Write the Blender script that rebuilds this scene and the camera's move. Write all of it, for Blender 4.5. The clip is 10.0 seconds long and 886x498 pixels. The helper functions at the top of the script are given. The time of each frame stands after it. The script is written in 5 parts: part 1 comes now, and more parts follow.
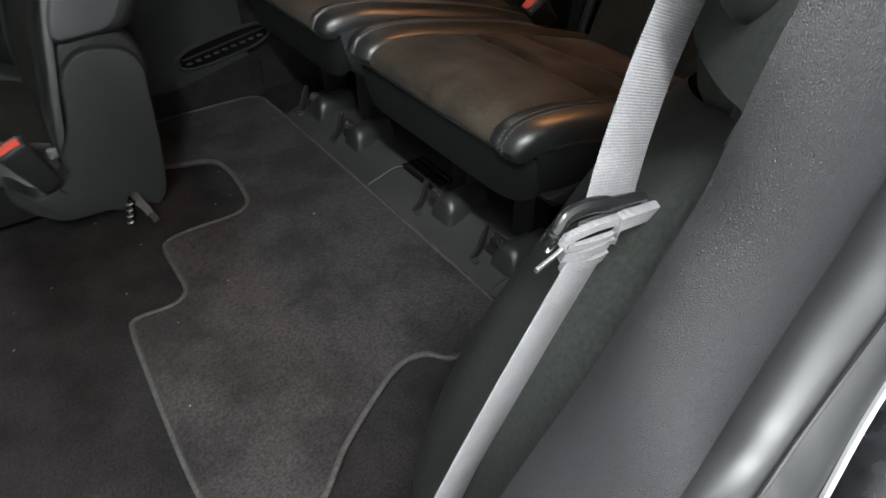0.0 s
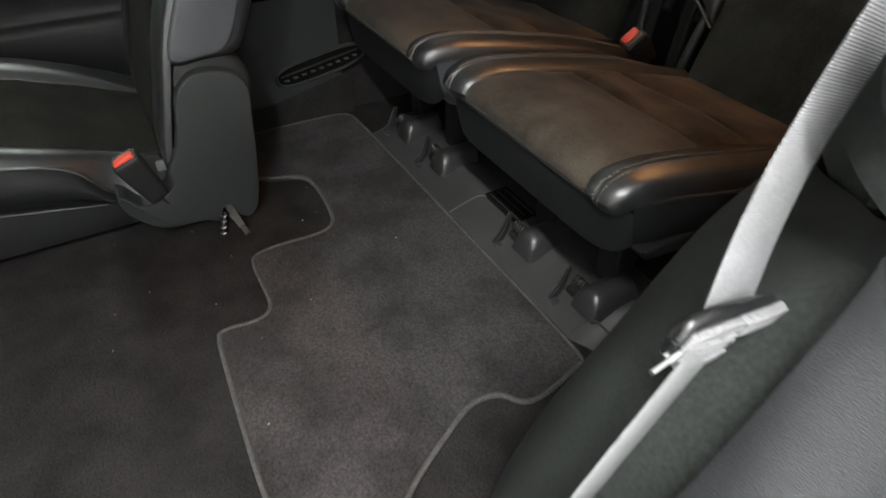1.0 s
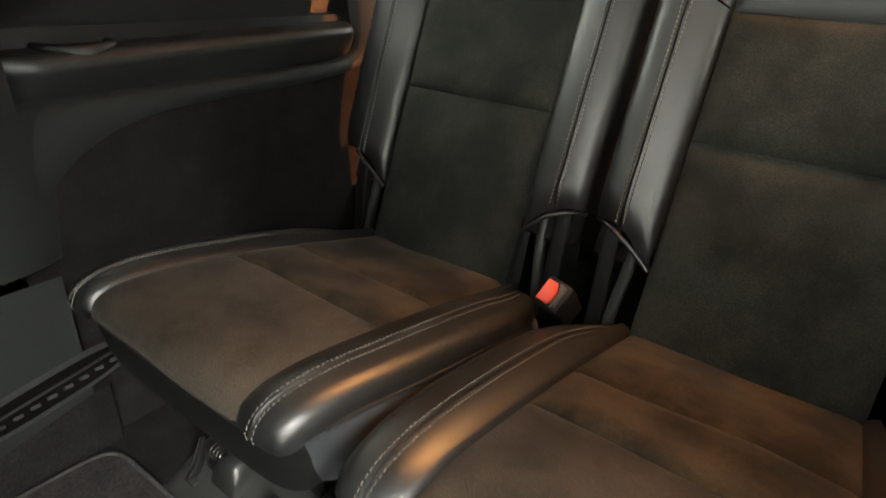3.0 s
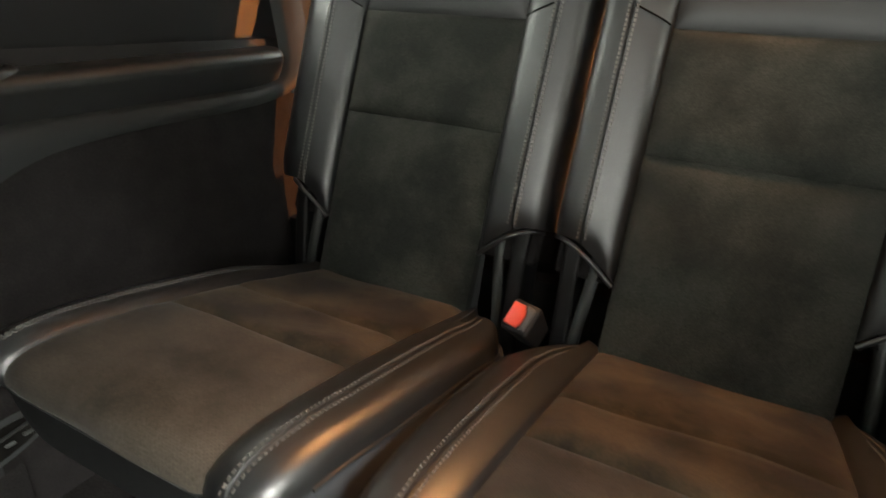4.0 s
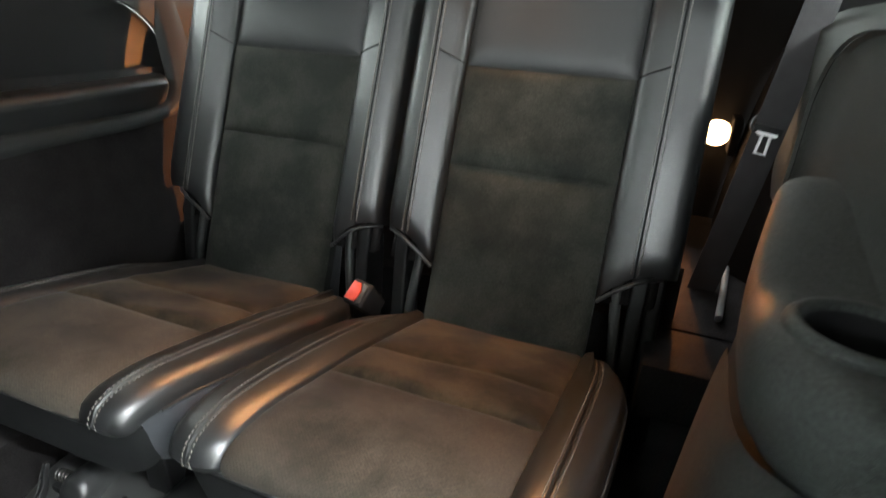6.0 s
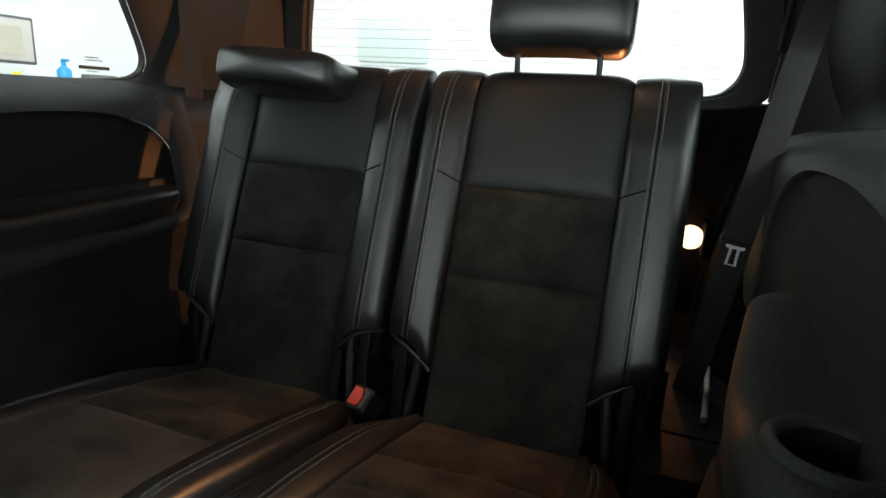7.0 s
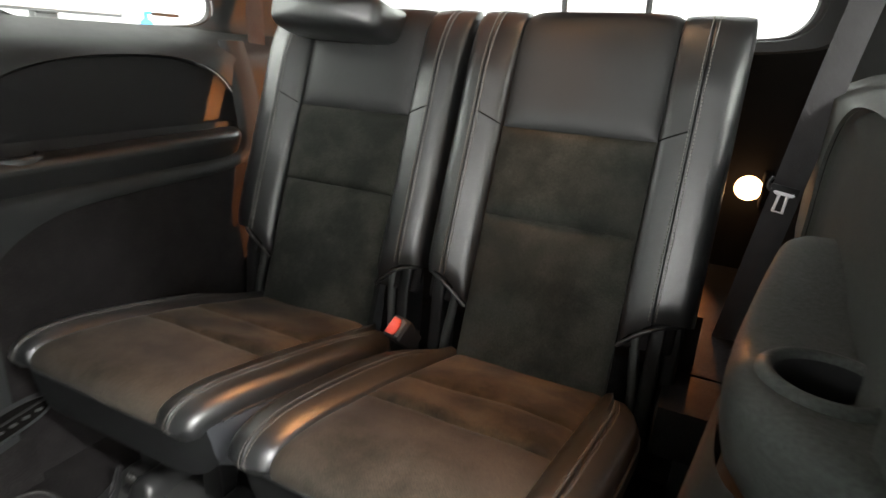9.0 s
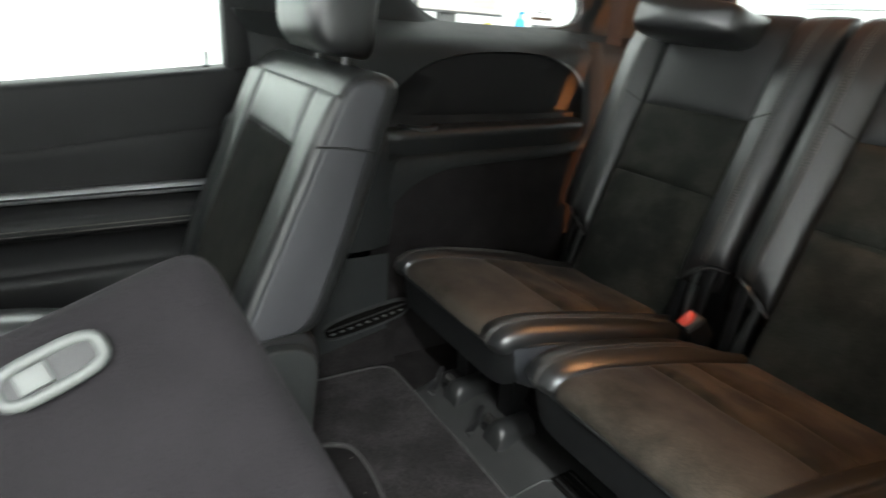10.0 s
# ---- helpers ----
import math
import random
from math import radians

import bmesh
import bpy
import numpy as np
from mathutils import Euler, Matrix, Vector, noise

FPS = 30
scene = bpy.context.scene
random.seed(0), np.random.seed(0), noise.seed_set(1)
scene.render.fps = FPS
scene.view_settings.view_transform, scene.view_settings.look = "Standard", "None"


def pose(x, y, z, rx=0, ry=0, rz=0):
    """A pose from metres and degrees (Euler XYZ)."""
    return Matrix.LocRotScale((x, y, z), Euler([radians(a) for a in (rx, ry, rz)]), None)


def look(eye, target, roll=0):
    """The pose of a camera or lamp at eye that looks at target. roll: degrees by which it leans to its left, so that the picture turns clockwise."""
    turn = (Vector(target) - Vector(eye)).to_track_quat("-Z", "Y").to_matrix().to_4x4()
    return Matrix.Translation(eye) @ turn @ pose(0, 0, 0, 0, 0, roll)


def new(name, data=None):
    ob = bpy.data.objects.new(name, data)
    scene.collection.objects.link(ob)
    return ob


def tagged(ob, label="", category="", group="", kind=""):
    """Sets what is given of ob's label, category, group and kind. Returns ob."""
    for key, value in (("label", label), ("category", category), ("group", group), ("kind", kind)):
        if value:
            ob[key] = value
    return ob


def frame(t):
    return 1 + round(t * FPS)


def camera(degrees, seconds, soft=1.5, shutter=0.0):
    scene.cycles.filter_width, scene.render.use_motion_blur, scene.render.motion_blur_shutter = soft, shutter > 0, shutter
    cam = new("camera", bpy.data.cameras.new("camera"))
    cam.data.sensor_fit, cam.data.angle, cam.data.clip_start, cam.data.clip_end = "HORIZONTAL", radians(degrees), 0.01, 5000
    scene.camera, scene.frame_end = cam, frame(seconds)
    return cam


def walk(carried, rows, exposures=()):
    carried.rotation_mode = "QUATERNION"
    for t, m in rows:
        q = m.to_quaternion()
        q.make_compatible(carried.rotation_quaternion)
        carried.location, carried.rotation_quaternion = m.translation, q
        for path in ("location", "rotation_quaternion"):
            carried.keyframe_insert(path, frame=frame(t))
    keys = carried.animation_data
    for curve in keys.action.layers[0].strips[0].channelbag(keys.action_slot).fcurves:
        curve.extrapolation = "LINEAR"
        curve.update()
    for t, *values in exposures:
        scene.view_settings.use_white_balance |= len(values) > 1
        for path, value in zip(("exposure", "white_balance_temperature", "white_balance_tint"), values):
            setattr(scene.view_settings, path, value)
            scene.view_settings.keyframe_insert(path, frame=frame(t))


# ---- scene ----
cam = camera(75.0, 10.0, shutter=0.35)
PATH = [
    (0, (0.79, -0.447, 0.633), (-0.394, 0.486, -0.681), 1.3),
    (0.5, (0.809, -0.44, 0.64), (-0.484, 0.339, -0.672), 0.6),
    (1, (0.75, -0.453, 0.662), (-0.568, 0.306, -0.637), 0.4),
    (1.5, (0.64, -0.448, 0.661), (-0.644, 0.421, -0.602), -0.0),
    (2, (0.49, -0.393, 0.651), (-0.691, 0.687, -0.549), 1.1),
    (2.5, (0.372, -0.29, 0.66), (-0.78, 1.0, -0.343), 2.0),
    (2.7, (0.329, -0.261, 0.657), (-0.781, 1.107, -0.288), 2.5),
    (3.8, (0.18, -0.245, 0.652), (-0.685, 1.371, -0.147), 3.0),
    (4, (0.204, -0.251, 0.637), (-0.622, 1.392, -0.151), 2.9),
    (4.5, (0.271, -0.266, 0.597), (-0.461, 1.429, -0.172), 3.2),
    (5, (0.328, -0.298, 0.571), (-0.337, 1.434, -0.177), 3.7),
    (5.5, (0.389, -0.317, 0.615), (-0.27, 1.391, -0.189), 2.7),
    (6, (0.425, -0.362, 0.704), (-0.223, 1.367, -0.066), 3.1),
    (6.2, (0.435, -0.374, 0.742), (-0.219, 1.37, 0.014), 3.0),
    (7.3, (0.401, -0.421, 0.763), (-0.229, 1.421, 0.301), 3.4),
    (7.5, (0.395, -0.408, 0.744), (-0.25, 1.422, 0.257), 2.8),
    (8, (0.376, -0.365, 0.695), (-0.308, 1.447, 0.196), 2.6),
    (8.5, (0.356, -0.321, 0.683), (-0.37, 1.455, 0.117), 2.7),
    (9, (0.481, -0.43, 0.743), (-0.349, 1.271, 0.094), 3.1),
    (9.5, (0.583, -0.519, 0.768), (-0.62, 0.916, 0.065), 3.1),
    (10, (0.574, -0.548, 0.758), (-0.999, 0.452, 0.033), 4.2),
]
EXPOSURES = [(0.0, 0.34, 6500, 16), (1.0, 0.64, 6700, 16), (1.5, 1.12, 6900, 16), (2.5, 1.38, 7200, 15), (4.0, 1.5, 7050, 14), (5.0, 1.78, 6650, 14), (6.0, 1.78, 6350, 13), (7.3, -0.25, 6250, 11),
             (8.3, 0.28, 6500, 15), (9.0, 1.5, 6800, 18), (9.5, 1.02, 6500, 15), (10.0, 0.82, 6500, 14)]
walk(cam, [(t, look(eye, target, roll)) for t, eye, target, roll in PATH], EXPOSURES)

# ---- world and lights ----
world = bpy.data.worlds.new("world")
scene.world = world
world.use_nodes = True
world.node_tree.nodes["Background"].inputs[0].default_value = (0.9, 0.95, 1.0, 1)
world.node_tree.nodes["Background"].inputs[1].default_value = 0.5


def area_lamp(name, eye, target, sx, sy, watts, colour):
    data = bpy.data.lights.new(name, "AREA")
    data.shape, data.size, data.size_y, data.energy, data.color = "RECTANGLE", sx, sy, watts, colour
    ob = new(name, data)
    ob.matrix_world = look(eye, target)
    return ob


COOL = (0.93, 1.0, 0.97)
WARM = (1.0, 0.46, 0.16)
# ceiling tube known by its shadow edge; the white room's other lamps are assumed
area_lamp("tube_light", (1.63, -1.3, 2.50), (1.55, -1.3, 0), 0.12, 3.0, 330, COOL)
area_lamp("added_room_light", (2.7, -0.8, 2.55), (2.7, -0.8, 0), 1.2, 3.0, 14, COOL)
# added to throw light diagonally through the door opening
area_lamp("added_room_light", (1.7, -2.6, 2.55), (1.7, -2.6, 0), 2.2, 1.6, 55, COOL)
# added low lamp at the height of the windscreen, aimed at the seat backs
area_lamp("added_room_light", (0.1, -3.8, 1.45), (0.0, 0.6, 0.66), 3.0, 0.7, 120, COOL)
area_lamp("added_room_light", (-1.45, -0.4, 2.55), (-1.75, -0.4, 0), 0.5, 3.0, 66, COOL)
area_lamp("added_room_light", (0.0, 2.3, 2.55), (0.0, 2.3, 0), 3.0, 0.8, 45, COOL)


data = bpy.data.lights.new("cargo_lamp_light", "SPOT")
data.energy, data.color, data.shadow_soft_size, data.spot_size, data.spot_blend = 40.0, (1.0, 0.36, 0.10), 0.014, radians(139), 0.5
new("cargo_lamp_light", data).matrix_world = look((0.490, 1.10, 0.470), (-0.6, 0.50, 0.30))
# dome lamp is unseen; placed where the warm cushion highlights point
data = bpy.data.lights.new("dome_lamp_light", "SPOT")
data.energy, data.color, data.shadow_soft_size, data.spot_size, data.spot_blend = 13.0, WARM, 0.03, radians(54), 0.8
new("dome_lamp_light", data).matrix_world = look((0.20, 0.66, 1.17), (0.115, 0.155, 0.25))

# ---- materials ----


def material(name, col, col2=None, rough=0.5, metal=0.0, big=6.0, kind="", strength=0.2, size=400.0, sheen=0.0,
             coat=0.0, rough2=None, spec=0.5, speck=0.0, speck_size=500.0, spread=0.15, deep=0.001, stretch=1.0, along=(1, 0)):
    m = bpy.data.materials.new(name)
    m.use_nodes = True
    nt = m.node_tree
    b = nt.nodes["Principled BSDF"]
    col2 = col2 or tuple(c * 0.75 for c in col)
    tc = nt.nodes.new("ShaderNodeTexCoord")
    n1 = nt.nodes.new("ShaderNodeTexNoise")
    n1.inputs["Scale"].default_value = big
    n1.inputs["Detail"].default_value = 6
    n1.inputs["Roughness"].default_value = 0.6
    nt.links.new(tc.outputs["Object"], n1.inputs["Vector"])
    ramp = nt.nodes.new("ShaderNodeValToRGB")
    ramp.color_ramp.elements[0].position, ramp.color_ramp.elements[1].position = 0.5 - spread, 0.5 + spread
    ramp.color_ramp.elements[0].color = (*col2, 1)
    ramp.color_ramp.elements[1].color = (*col, 1)
    nt.links.new(n1.outputs["Fac"], ramp.inputs["Fac"])
    shade = ramp.outputs["Color"]
    if speck:
        fine = nt.nodes.new("ShaderNodeTexNoise")
        fine.inputs["Scale"].default_value = speck_size
        fine.inputs["Detail"].default_value = 3
        nt.links.new(tc.outputs["Object"], fine.inputs["Vector"])
        lift = nt.nodes.new("ShaderNodeMapRange")
        lift.inputs["From Min"].default_value, lift.inputs["From Max"].default_value = 0.3, 0.7
        lift.inputs["To Min"].default_value, lift.inputs["To Max"].default_value = 1 - speck, 1 + speck
        nt.links.new(fine.outputs["Fac"], lift.inputs["Value"])
        times = nt.nodes.new("ShaderNodeVectorMath")
        times.operation = "SCALE"
        nt.links.new(shade, times.inputs[0])
        nt.links.new(lift.outputs["Result"], times.inputs["Scale"])
        shade = times.outputs[0]
    nt.links.new(shade, b.inputs["Base Color"])
    b.inputs["Metallic"].default_value = metal
    b.inputs["Specular IOR Level"].default_value = spec
    if sheen:
        b.inputs["Sheen Weight"].default_value = sheen
        b.inputs["Sheen Roughness"].default_value = 0.4
    if coat:
        b.inputs["Coat Weight"].default_value = coat
        b.inputs["Coat Roughness"].default_value = 0.05
    mr = nt.nodes.new("ShaderNodeMapRange")
    mr.inputs["To Min"].default_value = rough
    mr.inputs["To Max"].default_value = rough2 if rough2 is not None else min(1.0, rough + 0.12)
    n2 = nt.nodes.new("ShaderNodeTexNoise")
    n2.inputs["Scale"].default_value = big * 4
    n2.inputs["Detail"].default_value = 4
    nt.links.new(tc.outputs["Object"], n2.inputs["Vector"])
    nt.links.new(n2.outputs["Fac"], mr.inputs["Value"])
    nt.links.new(mr.outputs["Result"], b.inputs["Roughness"])
    if kind:
        bump = nt.nodes.new("ShaderNodeBump")
        bump.inputs["Strength"].default_value = strength
        bump.inputs["Distance"].default_value = deep
        if kind in ("leather", "wrinkle"):
            t = nt.nodes.new("ShaderNodeTexVoronoi")
            t.feature = "DISTANCE_TO_EDGE" if kind == "leather" else "F1"
            t.inputs["Scale"].default_value = size
            warp = nt.nodes.new("ShaderNodeTexNoise")
            warp.inputs["Scale"].default_value = size * 0.5
            add = nt.nodes.new("ShaderNodeVectorMath")
            add.operation = "MULTIPLY_ADD"
            add.inputs[1].default_value = (1.2 / size,) * 3
            nt.links.new(tc.outputs["Object"], warp.inputs["Vector"])
            nt.links.new(warp.outputs["Color"], add.inputs[0])
            nt.links.new(tc.outputs["Object"], add.inputs[2])
            squash = nt.nodes.new("ShaderNodeVectorMath")
            squash.operation = "MULTIPLY"
            squash.inputs[1].default_value = (1.0, 1.0, stretch)
            nt.links.new(add.outputs[0], squash.inputs[0])
            nt.links.new(squash.outputs[0], t.inputs["Vector"])
            nt.links.new(t.outputs["Distance"], bump.inputs["Height"])
        elif kind == "perf":
            t = nt.nodes.new("ShaderNodeTexVoronoi")
            t.voronoi_dimensions = "2D"
            t.inputs["Scale"].default_value = size
            t.inputs["Randomness"].default_value = 0.15
            flat = []
            for d in ((1, *along), (-1, *along)):
                dot = nt.nodes.new("ShaderNodeVectorMath")
                dot.operation = "DOT_PRODUCT"
                dot.inputs[1].default_value = d
                nt.links.new(tc.outputs["Object"], dot.inputs[0])
                flat.append(dot.outputs["Value"])
            pair = nt.nodes.new("ShaderNodeCombineXYZ")
            nt.links.new(flat[0], pair.inputs[0])
            nt.links.new(flat[1], pair.inputs[1])
            nt.links.new(pair.outputs[0], t.inputs["Vector"])
            r2 = nt.nodes.new("ShaderNodeMapRange")
            r2.inputs["From Min"].default_value, r2.inputs["From Max"].default_value = 0.18, 0.32
            nt.links.new(t.outputs["Distance"], r2.inputs["Value"])
            nt.links.new(r2.outputs["Result"], bump.inputs["Height"])
            hole = nt.nodes.new("ShaderNodeMapRange")
            hole.inputs["To Min"].default_value = 0.72
            nt.links.new(r2.outputs["Result"], hole.inputs["Value"])
            dots = nt.nodes.new("ShaderNodeVectorMath")
            dots.operation = "SCALE"
            nt.links.new(shade, dots.inputs[0])
            nt.links.new(hole.outputs["Result"], dots.inputs["Scale"])
            nt.links.new(dots.outputs[0], b.inputs["Base Color"])
        elif kind == "weave":
            waves = []
            for d, k in (((0.08, 0.33, 0.94), 1.0), ((-0.04, 0.94, -0.33), 0.8)):
                dot = nt.nodes.new("ShaderNodeVectorMath")
                dot.operation = "DOT_PRODUCT"
                dot.inputs[1].default_value = d
                nt.links.new(tc.outputs["Object"], dot.inputs[0])
                flat = nt.nodes.new("ShaderNodeCombineXYZ")
                nt.links.new(dot.outputs["Value"], flat.inputs["Z"])
                t = nt.nodes.new("ShaderNodeTexWave")
                t.wave_type, t.bands_direction = "BANDS", "Z"
                t.inputs["Scale"].default_value = size * k
                nt.links.new(flat.outputs[0], t.inputs["Vector"])
                waves.append(t.outputs["Fac"])
            both = nt.nodes.new("ShaderNodeMath")
            both.operation = "MULTIPLY_ADD"
            both.inputs[1].default_value = 0.45
            nt.links.new(waves[1], both.inputs[0])
            nt.links.new(waves[0], both.inputs[2])
            nt.links.new(both.outputs[0], bump.inputs["Height"])
        else:
            t = nt.nodes.new("ShaderNodeTexNoise")
            t.inputs["Scale"].default_value = size
            t.inputs["Detail"].default_value = 3
            nt.links.new(tc.outputs["Object"], t.inputs["Vector"])
            nt.links.new(t.outputs["Fac"], bump.inputs["Height"])
        nt.links.new(bump.outputs["Normal"], b.inputs["Normal"])
    return m


def emitter(name, col, strength):
    m = bpy.data.materials.new(name)
    m.use_nodes = True
    b = m.node_tree.nodes["Principled BSDF"]
    b.inputs["Base Color"].default_value = (*col, 1)
    b.inputs["Emission Color"].default_value = (*col, 1)
    b.inputs["Emission Strength"].default_value = strength
    return m


def glass(name, tint, alpha):
    m = bpy.data.materials.new(name)
    m.use_nodes = True
    nt = m.node_tree
    out = nt.nodes["Material Output"]
    nt.nodes.remove(nt.nodes["Principled BSDF"])
    tr = nt.nodes.new("ShaderNodeBsdfTransparent")
    tr.inputs[0].default_value = (*tint, 1)
    gl = nt.nodes.new("ShaderNodeBsdfGlossy")
    gl.inputs["Roughness"].default_value = 0.02
    mix = nt.nodes.new("ShaderNodeMixShader")
    mix.inputs[0].default_value = alpha
    nt.links.new(tr.outputs[0], mix.inputs[1])
    nt.links.new(gl.outputs[0], mix.inputs[2])
    nt.links.new(mix.outputs[0], out.inputs["Surface"])
    return m


LEATHER = material("black_leather", (0.0125, 0.0132, 0.0138), (0.0088, 0.0093, 0.0097), 0.29, kind="leather", strength=0.22, size=640, rough2=0.42, spec=1.0)
# rougher and less glossy than LEATHER, for the top panels
TOP_LEATHER = material("matt_black_leather", (0.014, 0.0145, 0.0145), (0.010, 0.0105, 0.0105), 0.48, kind="leather", strength=0.25, size=640, rough2=0.62, spec=0.5)
# seat leather again, with the shade on its low faces put into the colour
SKIRT = material("shaded_black_leather", (0.008, 0.0085, 0.009), (0.006, 0.0064, 0.0068), 0.6, kind="leather", strength=0.3, size=640, rough2=0.72, spec=0.22)
# lit copy of the trim plastic, light from above put into its colour
PAD = material("lit_grey_green_pad", (0.043, 0.0475, 0.0442), (0.033, 0.0367, 0.0341), 0.55, kind="leather", strength=0.5, size=620, rough2=0.68, spec=0.25, speck=0.3, speck_size=260)
# same plastic as PAD, darkened; shade low on the trim is in its colour
TRIM = material("shaded_moulded_trim", (0.0225, 0.0250, 0.0234), (0.0170, 0.0190, 0.0178), 0.6, kind="leather", strength=0.4, size=620, rough2=0.72, spec=0.2, speck=0.3, speck_size=260)
ARM = material("dark_armrest_vinyl", (0.019, 0.0205, 0.0208), (0.014, 0.0152, 0.0155), 0.33, kind="leather", strength=0.12, size=760, rough2=0.42, spec=0.8)
# white and non-metal; the steel's bright reflection is put into the colour
TONGUE = material("bright_tongue_white", (0.85, 0.85, 0.87), (0.75, 0.75, 0.77), 0.3, metal=0.0)
SUEDE = material("dark_suede", (0.048, 0.0362, 0.0232), (0.0125, 0.0099, 0.0070), 0.85, big=13, spread=0.11, speck=0.25, speck_size=420, kind="noise", strength=0.25, size=1500, sheen=0.05, rough2=0.95, spec=0.2)
SUEDE_PERF = material("perforated_suede", (0.048, 0.0388, 0.0296), (0.0180, 0.0143, 0.0108), 0.85, big=11, spread=0.12, speck=0.25, speck_size=420, kind="perf", strength=0.22, size=250, sheen=0.05, rough2=0.95, spec=0.2)
SUEDE_BACK = material("dark_suede_back", (0.0345, 0.0350, 0.0292), (0.0146, 0.0160, 0.0138), 0.85, big=10, spread=0.10, speck=0.3, speck_size=420, kind="perf", strength=0.2, size=250, along=(0.35, 0.94), sheen=0.03, rough2=0.95, spec=0.2)
# darker copy of the back suede, for the second-row inserts
SUEDE_DARK = material("darker_suede", (0.0150, 0.0148, 0.0118), (0.0070, 0.0072, 0.0060), 0.9, big=14, spread=0.12, speck=0.3, speck_size=420, kind="noise", strength=0.25, size=1300, rough2=0.96, spec=0.12)
CLOTH = material("grey_side_cloth", (0.036, 0.039, 0.044), (0.026, 0.028, 0.032), 0.9, big=30, kind="noise", strength=0.4, size=1400, sheen=0.12, spec=0.25)
CARPET = material("charcoal_carpet", (0.0215, 0.0195, 0.0198), (0.0118, 0.0107, 0.0108), 0.95, big=14, speck=0.45, speck_size=330, kind="noise", strength=1.0, size=900, deep=0.0015, spec=0.08)
MAT_PILE = material("charcoal_mat_pile", (0.0375, 0.0338, 0.0346), (0.0205, 0.0185, 0.0190), 0.95, big=9, spread=0.10, speck=0.42, speck_size=330, kind="noise", strength=1.0, size=900, deep=0.0015, sheen=0.02, spec=0.1)
BINDING = material("grey_binding", (0.046, 0.044, 0.043), (0.030, 0.029, 0.028), 0.8, big=60, speck=0.4, speck_size=300, kind="noise", strength=0.6, size=900)
PLASTIC = material("charcoal_plastic", (0.0225, 0.0245, 0.0247), (0.0180, 0.0196, 0.0198), 0.50, kind="leather", strength=0.12, size=900, rough2=0.62, spec=0.24)
PLASTIC_ARM = material("satin_grey_plastic", (0.045, 0.048, 0.047), (0.036, 0.039, 0.038), 0.38, rough2=0.5)
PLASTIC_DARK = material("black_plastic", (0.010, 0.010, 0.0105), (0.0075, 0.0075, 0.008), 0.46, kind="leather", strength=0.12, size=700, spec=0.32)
PLASTIC_SOFT = material("soft_grained_trim", (0.0155, 0.016, 0.018), (0.0125, 0.013, 0.0145), 0.50, kind="leather", strength=0.7, size=850, rough2=0.58, deep=0.0009, speck=0.08, speck_size=300, stretch=0.45, spec=0.28)
SMOOTH_GREY = material("smooth_grey_vinyl", (0.052, 0.0525, 0.058), (0.044, 0.0445, 0.049), 0.42, kind="leather", strength=0.08, size=800)
RUBBER = material("black_rubber", (0.020, 0.020, 0.020), (0.015, 0.015, 0.015), 0.55)
PLASTIC_GLOSS = material("glossy_black_plastic", (0.012, 0.012, 0.013), (0.010, 0.010, 0.011), 0.18, spec=0.7)
SEAL = material("grey_door_seal", (0.020, 0.0205, 0.022), (0.015, 0.0155, 0.0165), 0.36)
STRIP = material("glossy_charcoal_strip", (0.021, 0.0215, 0.0215), (0.015, 0.0155, 0.0155), 0.30, kind="leather", strength=0.08, size=900, rough2=0.45, spec=0.6)
# lighter copy of STRIP; light falling on the panel is in its colour
STRIP_PANEL = material("lit_charcoal_strip", (0.036, 0.0362, 0.0355), (0.024, 0.0242, 0.0238), 0.32, big=14, kind="leather", strength=0.08, size=900, rough2=0.5, spec=0.7)
WEBBING = material("grey_belt_webbing", (0.215, 0.213, 0.224), (0.175, 0.173, 0.182), 0.7, big=40, kind="weave", strength=0.4, size=190, speck=0.15, speck_size=620, deep=0.0015)
WEBBING_DARK = material("black_belt_webbing", (0.035, 0.034, 0.035), (0.028, 0.027, 0.028), 0.75, big=40, kind="weave", strength=0.7, size=230)
STEEL = material("bright_steel", (0.62, 0.62, 0.62), (0.5, 0.5, 0.5), 0.25, metal=1.0)
DARK_STEEL = material("dark_steel", (0.10, 0.10, 0.10), (0.07, 0.07, 0.07), 0.4, metal=0.8)
SPRING = material("oiled_spring_steel", (0.05, 0.048, 0.045), (0.03, 0.029, 0.027), 0.35, metal=0.6)
RED = material("red_button", (0.66, 0.060, 0.028), (0.58, 0.045, 0.022), 0.35)
THREAD = material("grey_thread", (0.105, 0.098, 0.088), (0.07, 0.066, 0.06), 0.8)
DARK_THREAD = material("dark_grey_thread", (0.21, 0.205, 0.19), (0.13, 0.125, 0.115), 0.7)
LINT = material("pale_lint", (0.30, 0.29, 0.27), (0.16, 0.15, 0.14), 0.9, big=40)
PAINT = material("black_car_paint", (0.006, 0.006, 0.007), (0.004, 0.004, 0.005), 0.12, rough2=0.2, spec=0.25, speck=0.9, speck_size=90)
BEZEL_DARK = material("smoky_grey_plastic", (0.07, 0.07, 0.068), (0.05, 0.05, 0.049), 0.3)
BEZEL = material("pale_grey_bezel_plastic", (0.10, 0.107, 0.102), (0.075, 0.08, 0.076), 0.5)
SILVER = material("satin_silver_trim", (0.42, 0.43, 0.44), (0.38, 0.39, 0.4), 0.32, metal=0.7)
HEADLINER = material("grey_headliner", (0.34, 0.34, 0.33), (0.29, 0.29, 0.28), 0.95, big=20, kind="noise", strength=0.3, size=900)
WALL = material("white_wall_paint", (0.82, 0.83, 0.82), (0.78, 0.79, 0.78), 0.8, big=2)
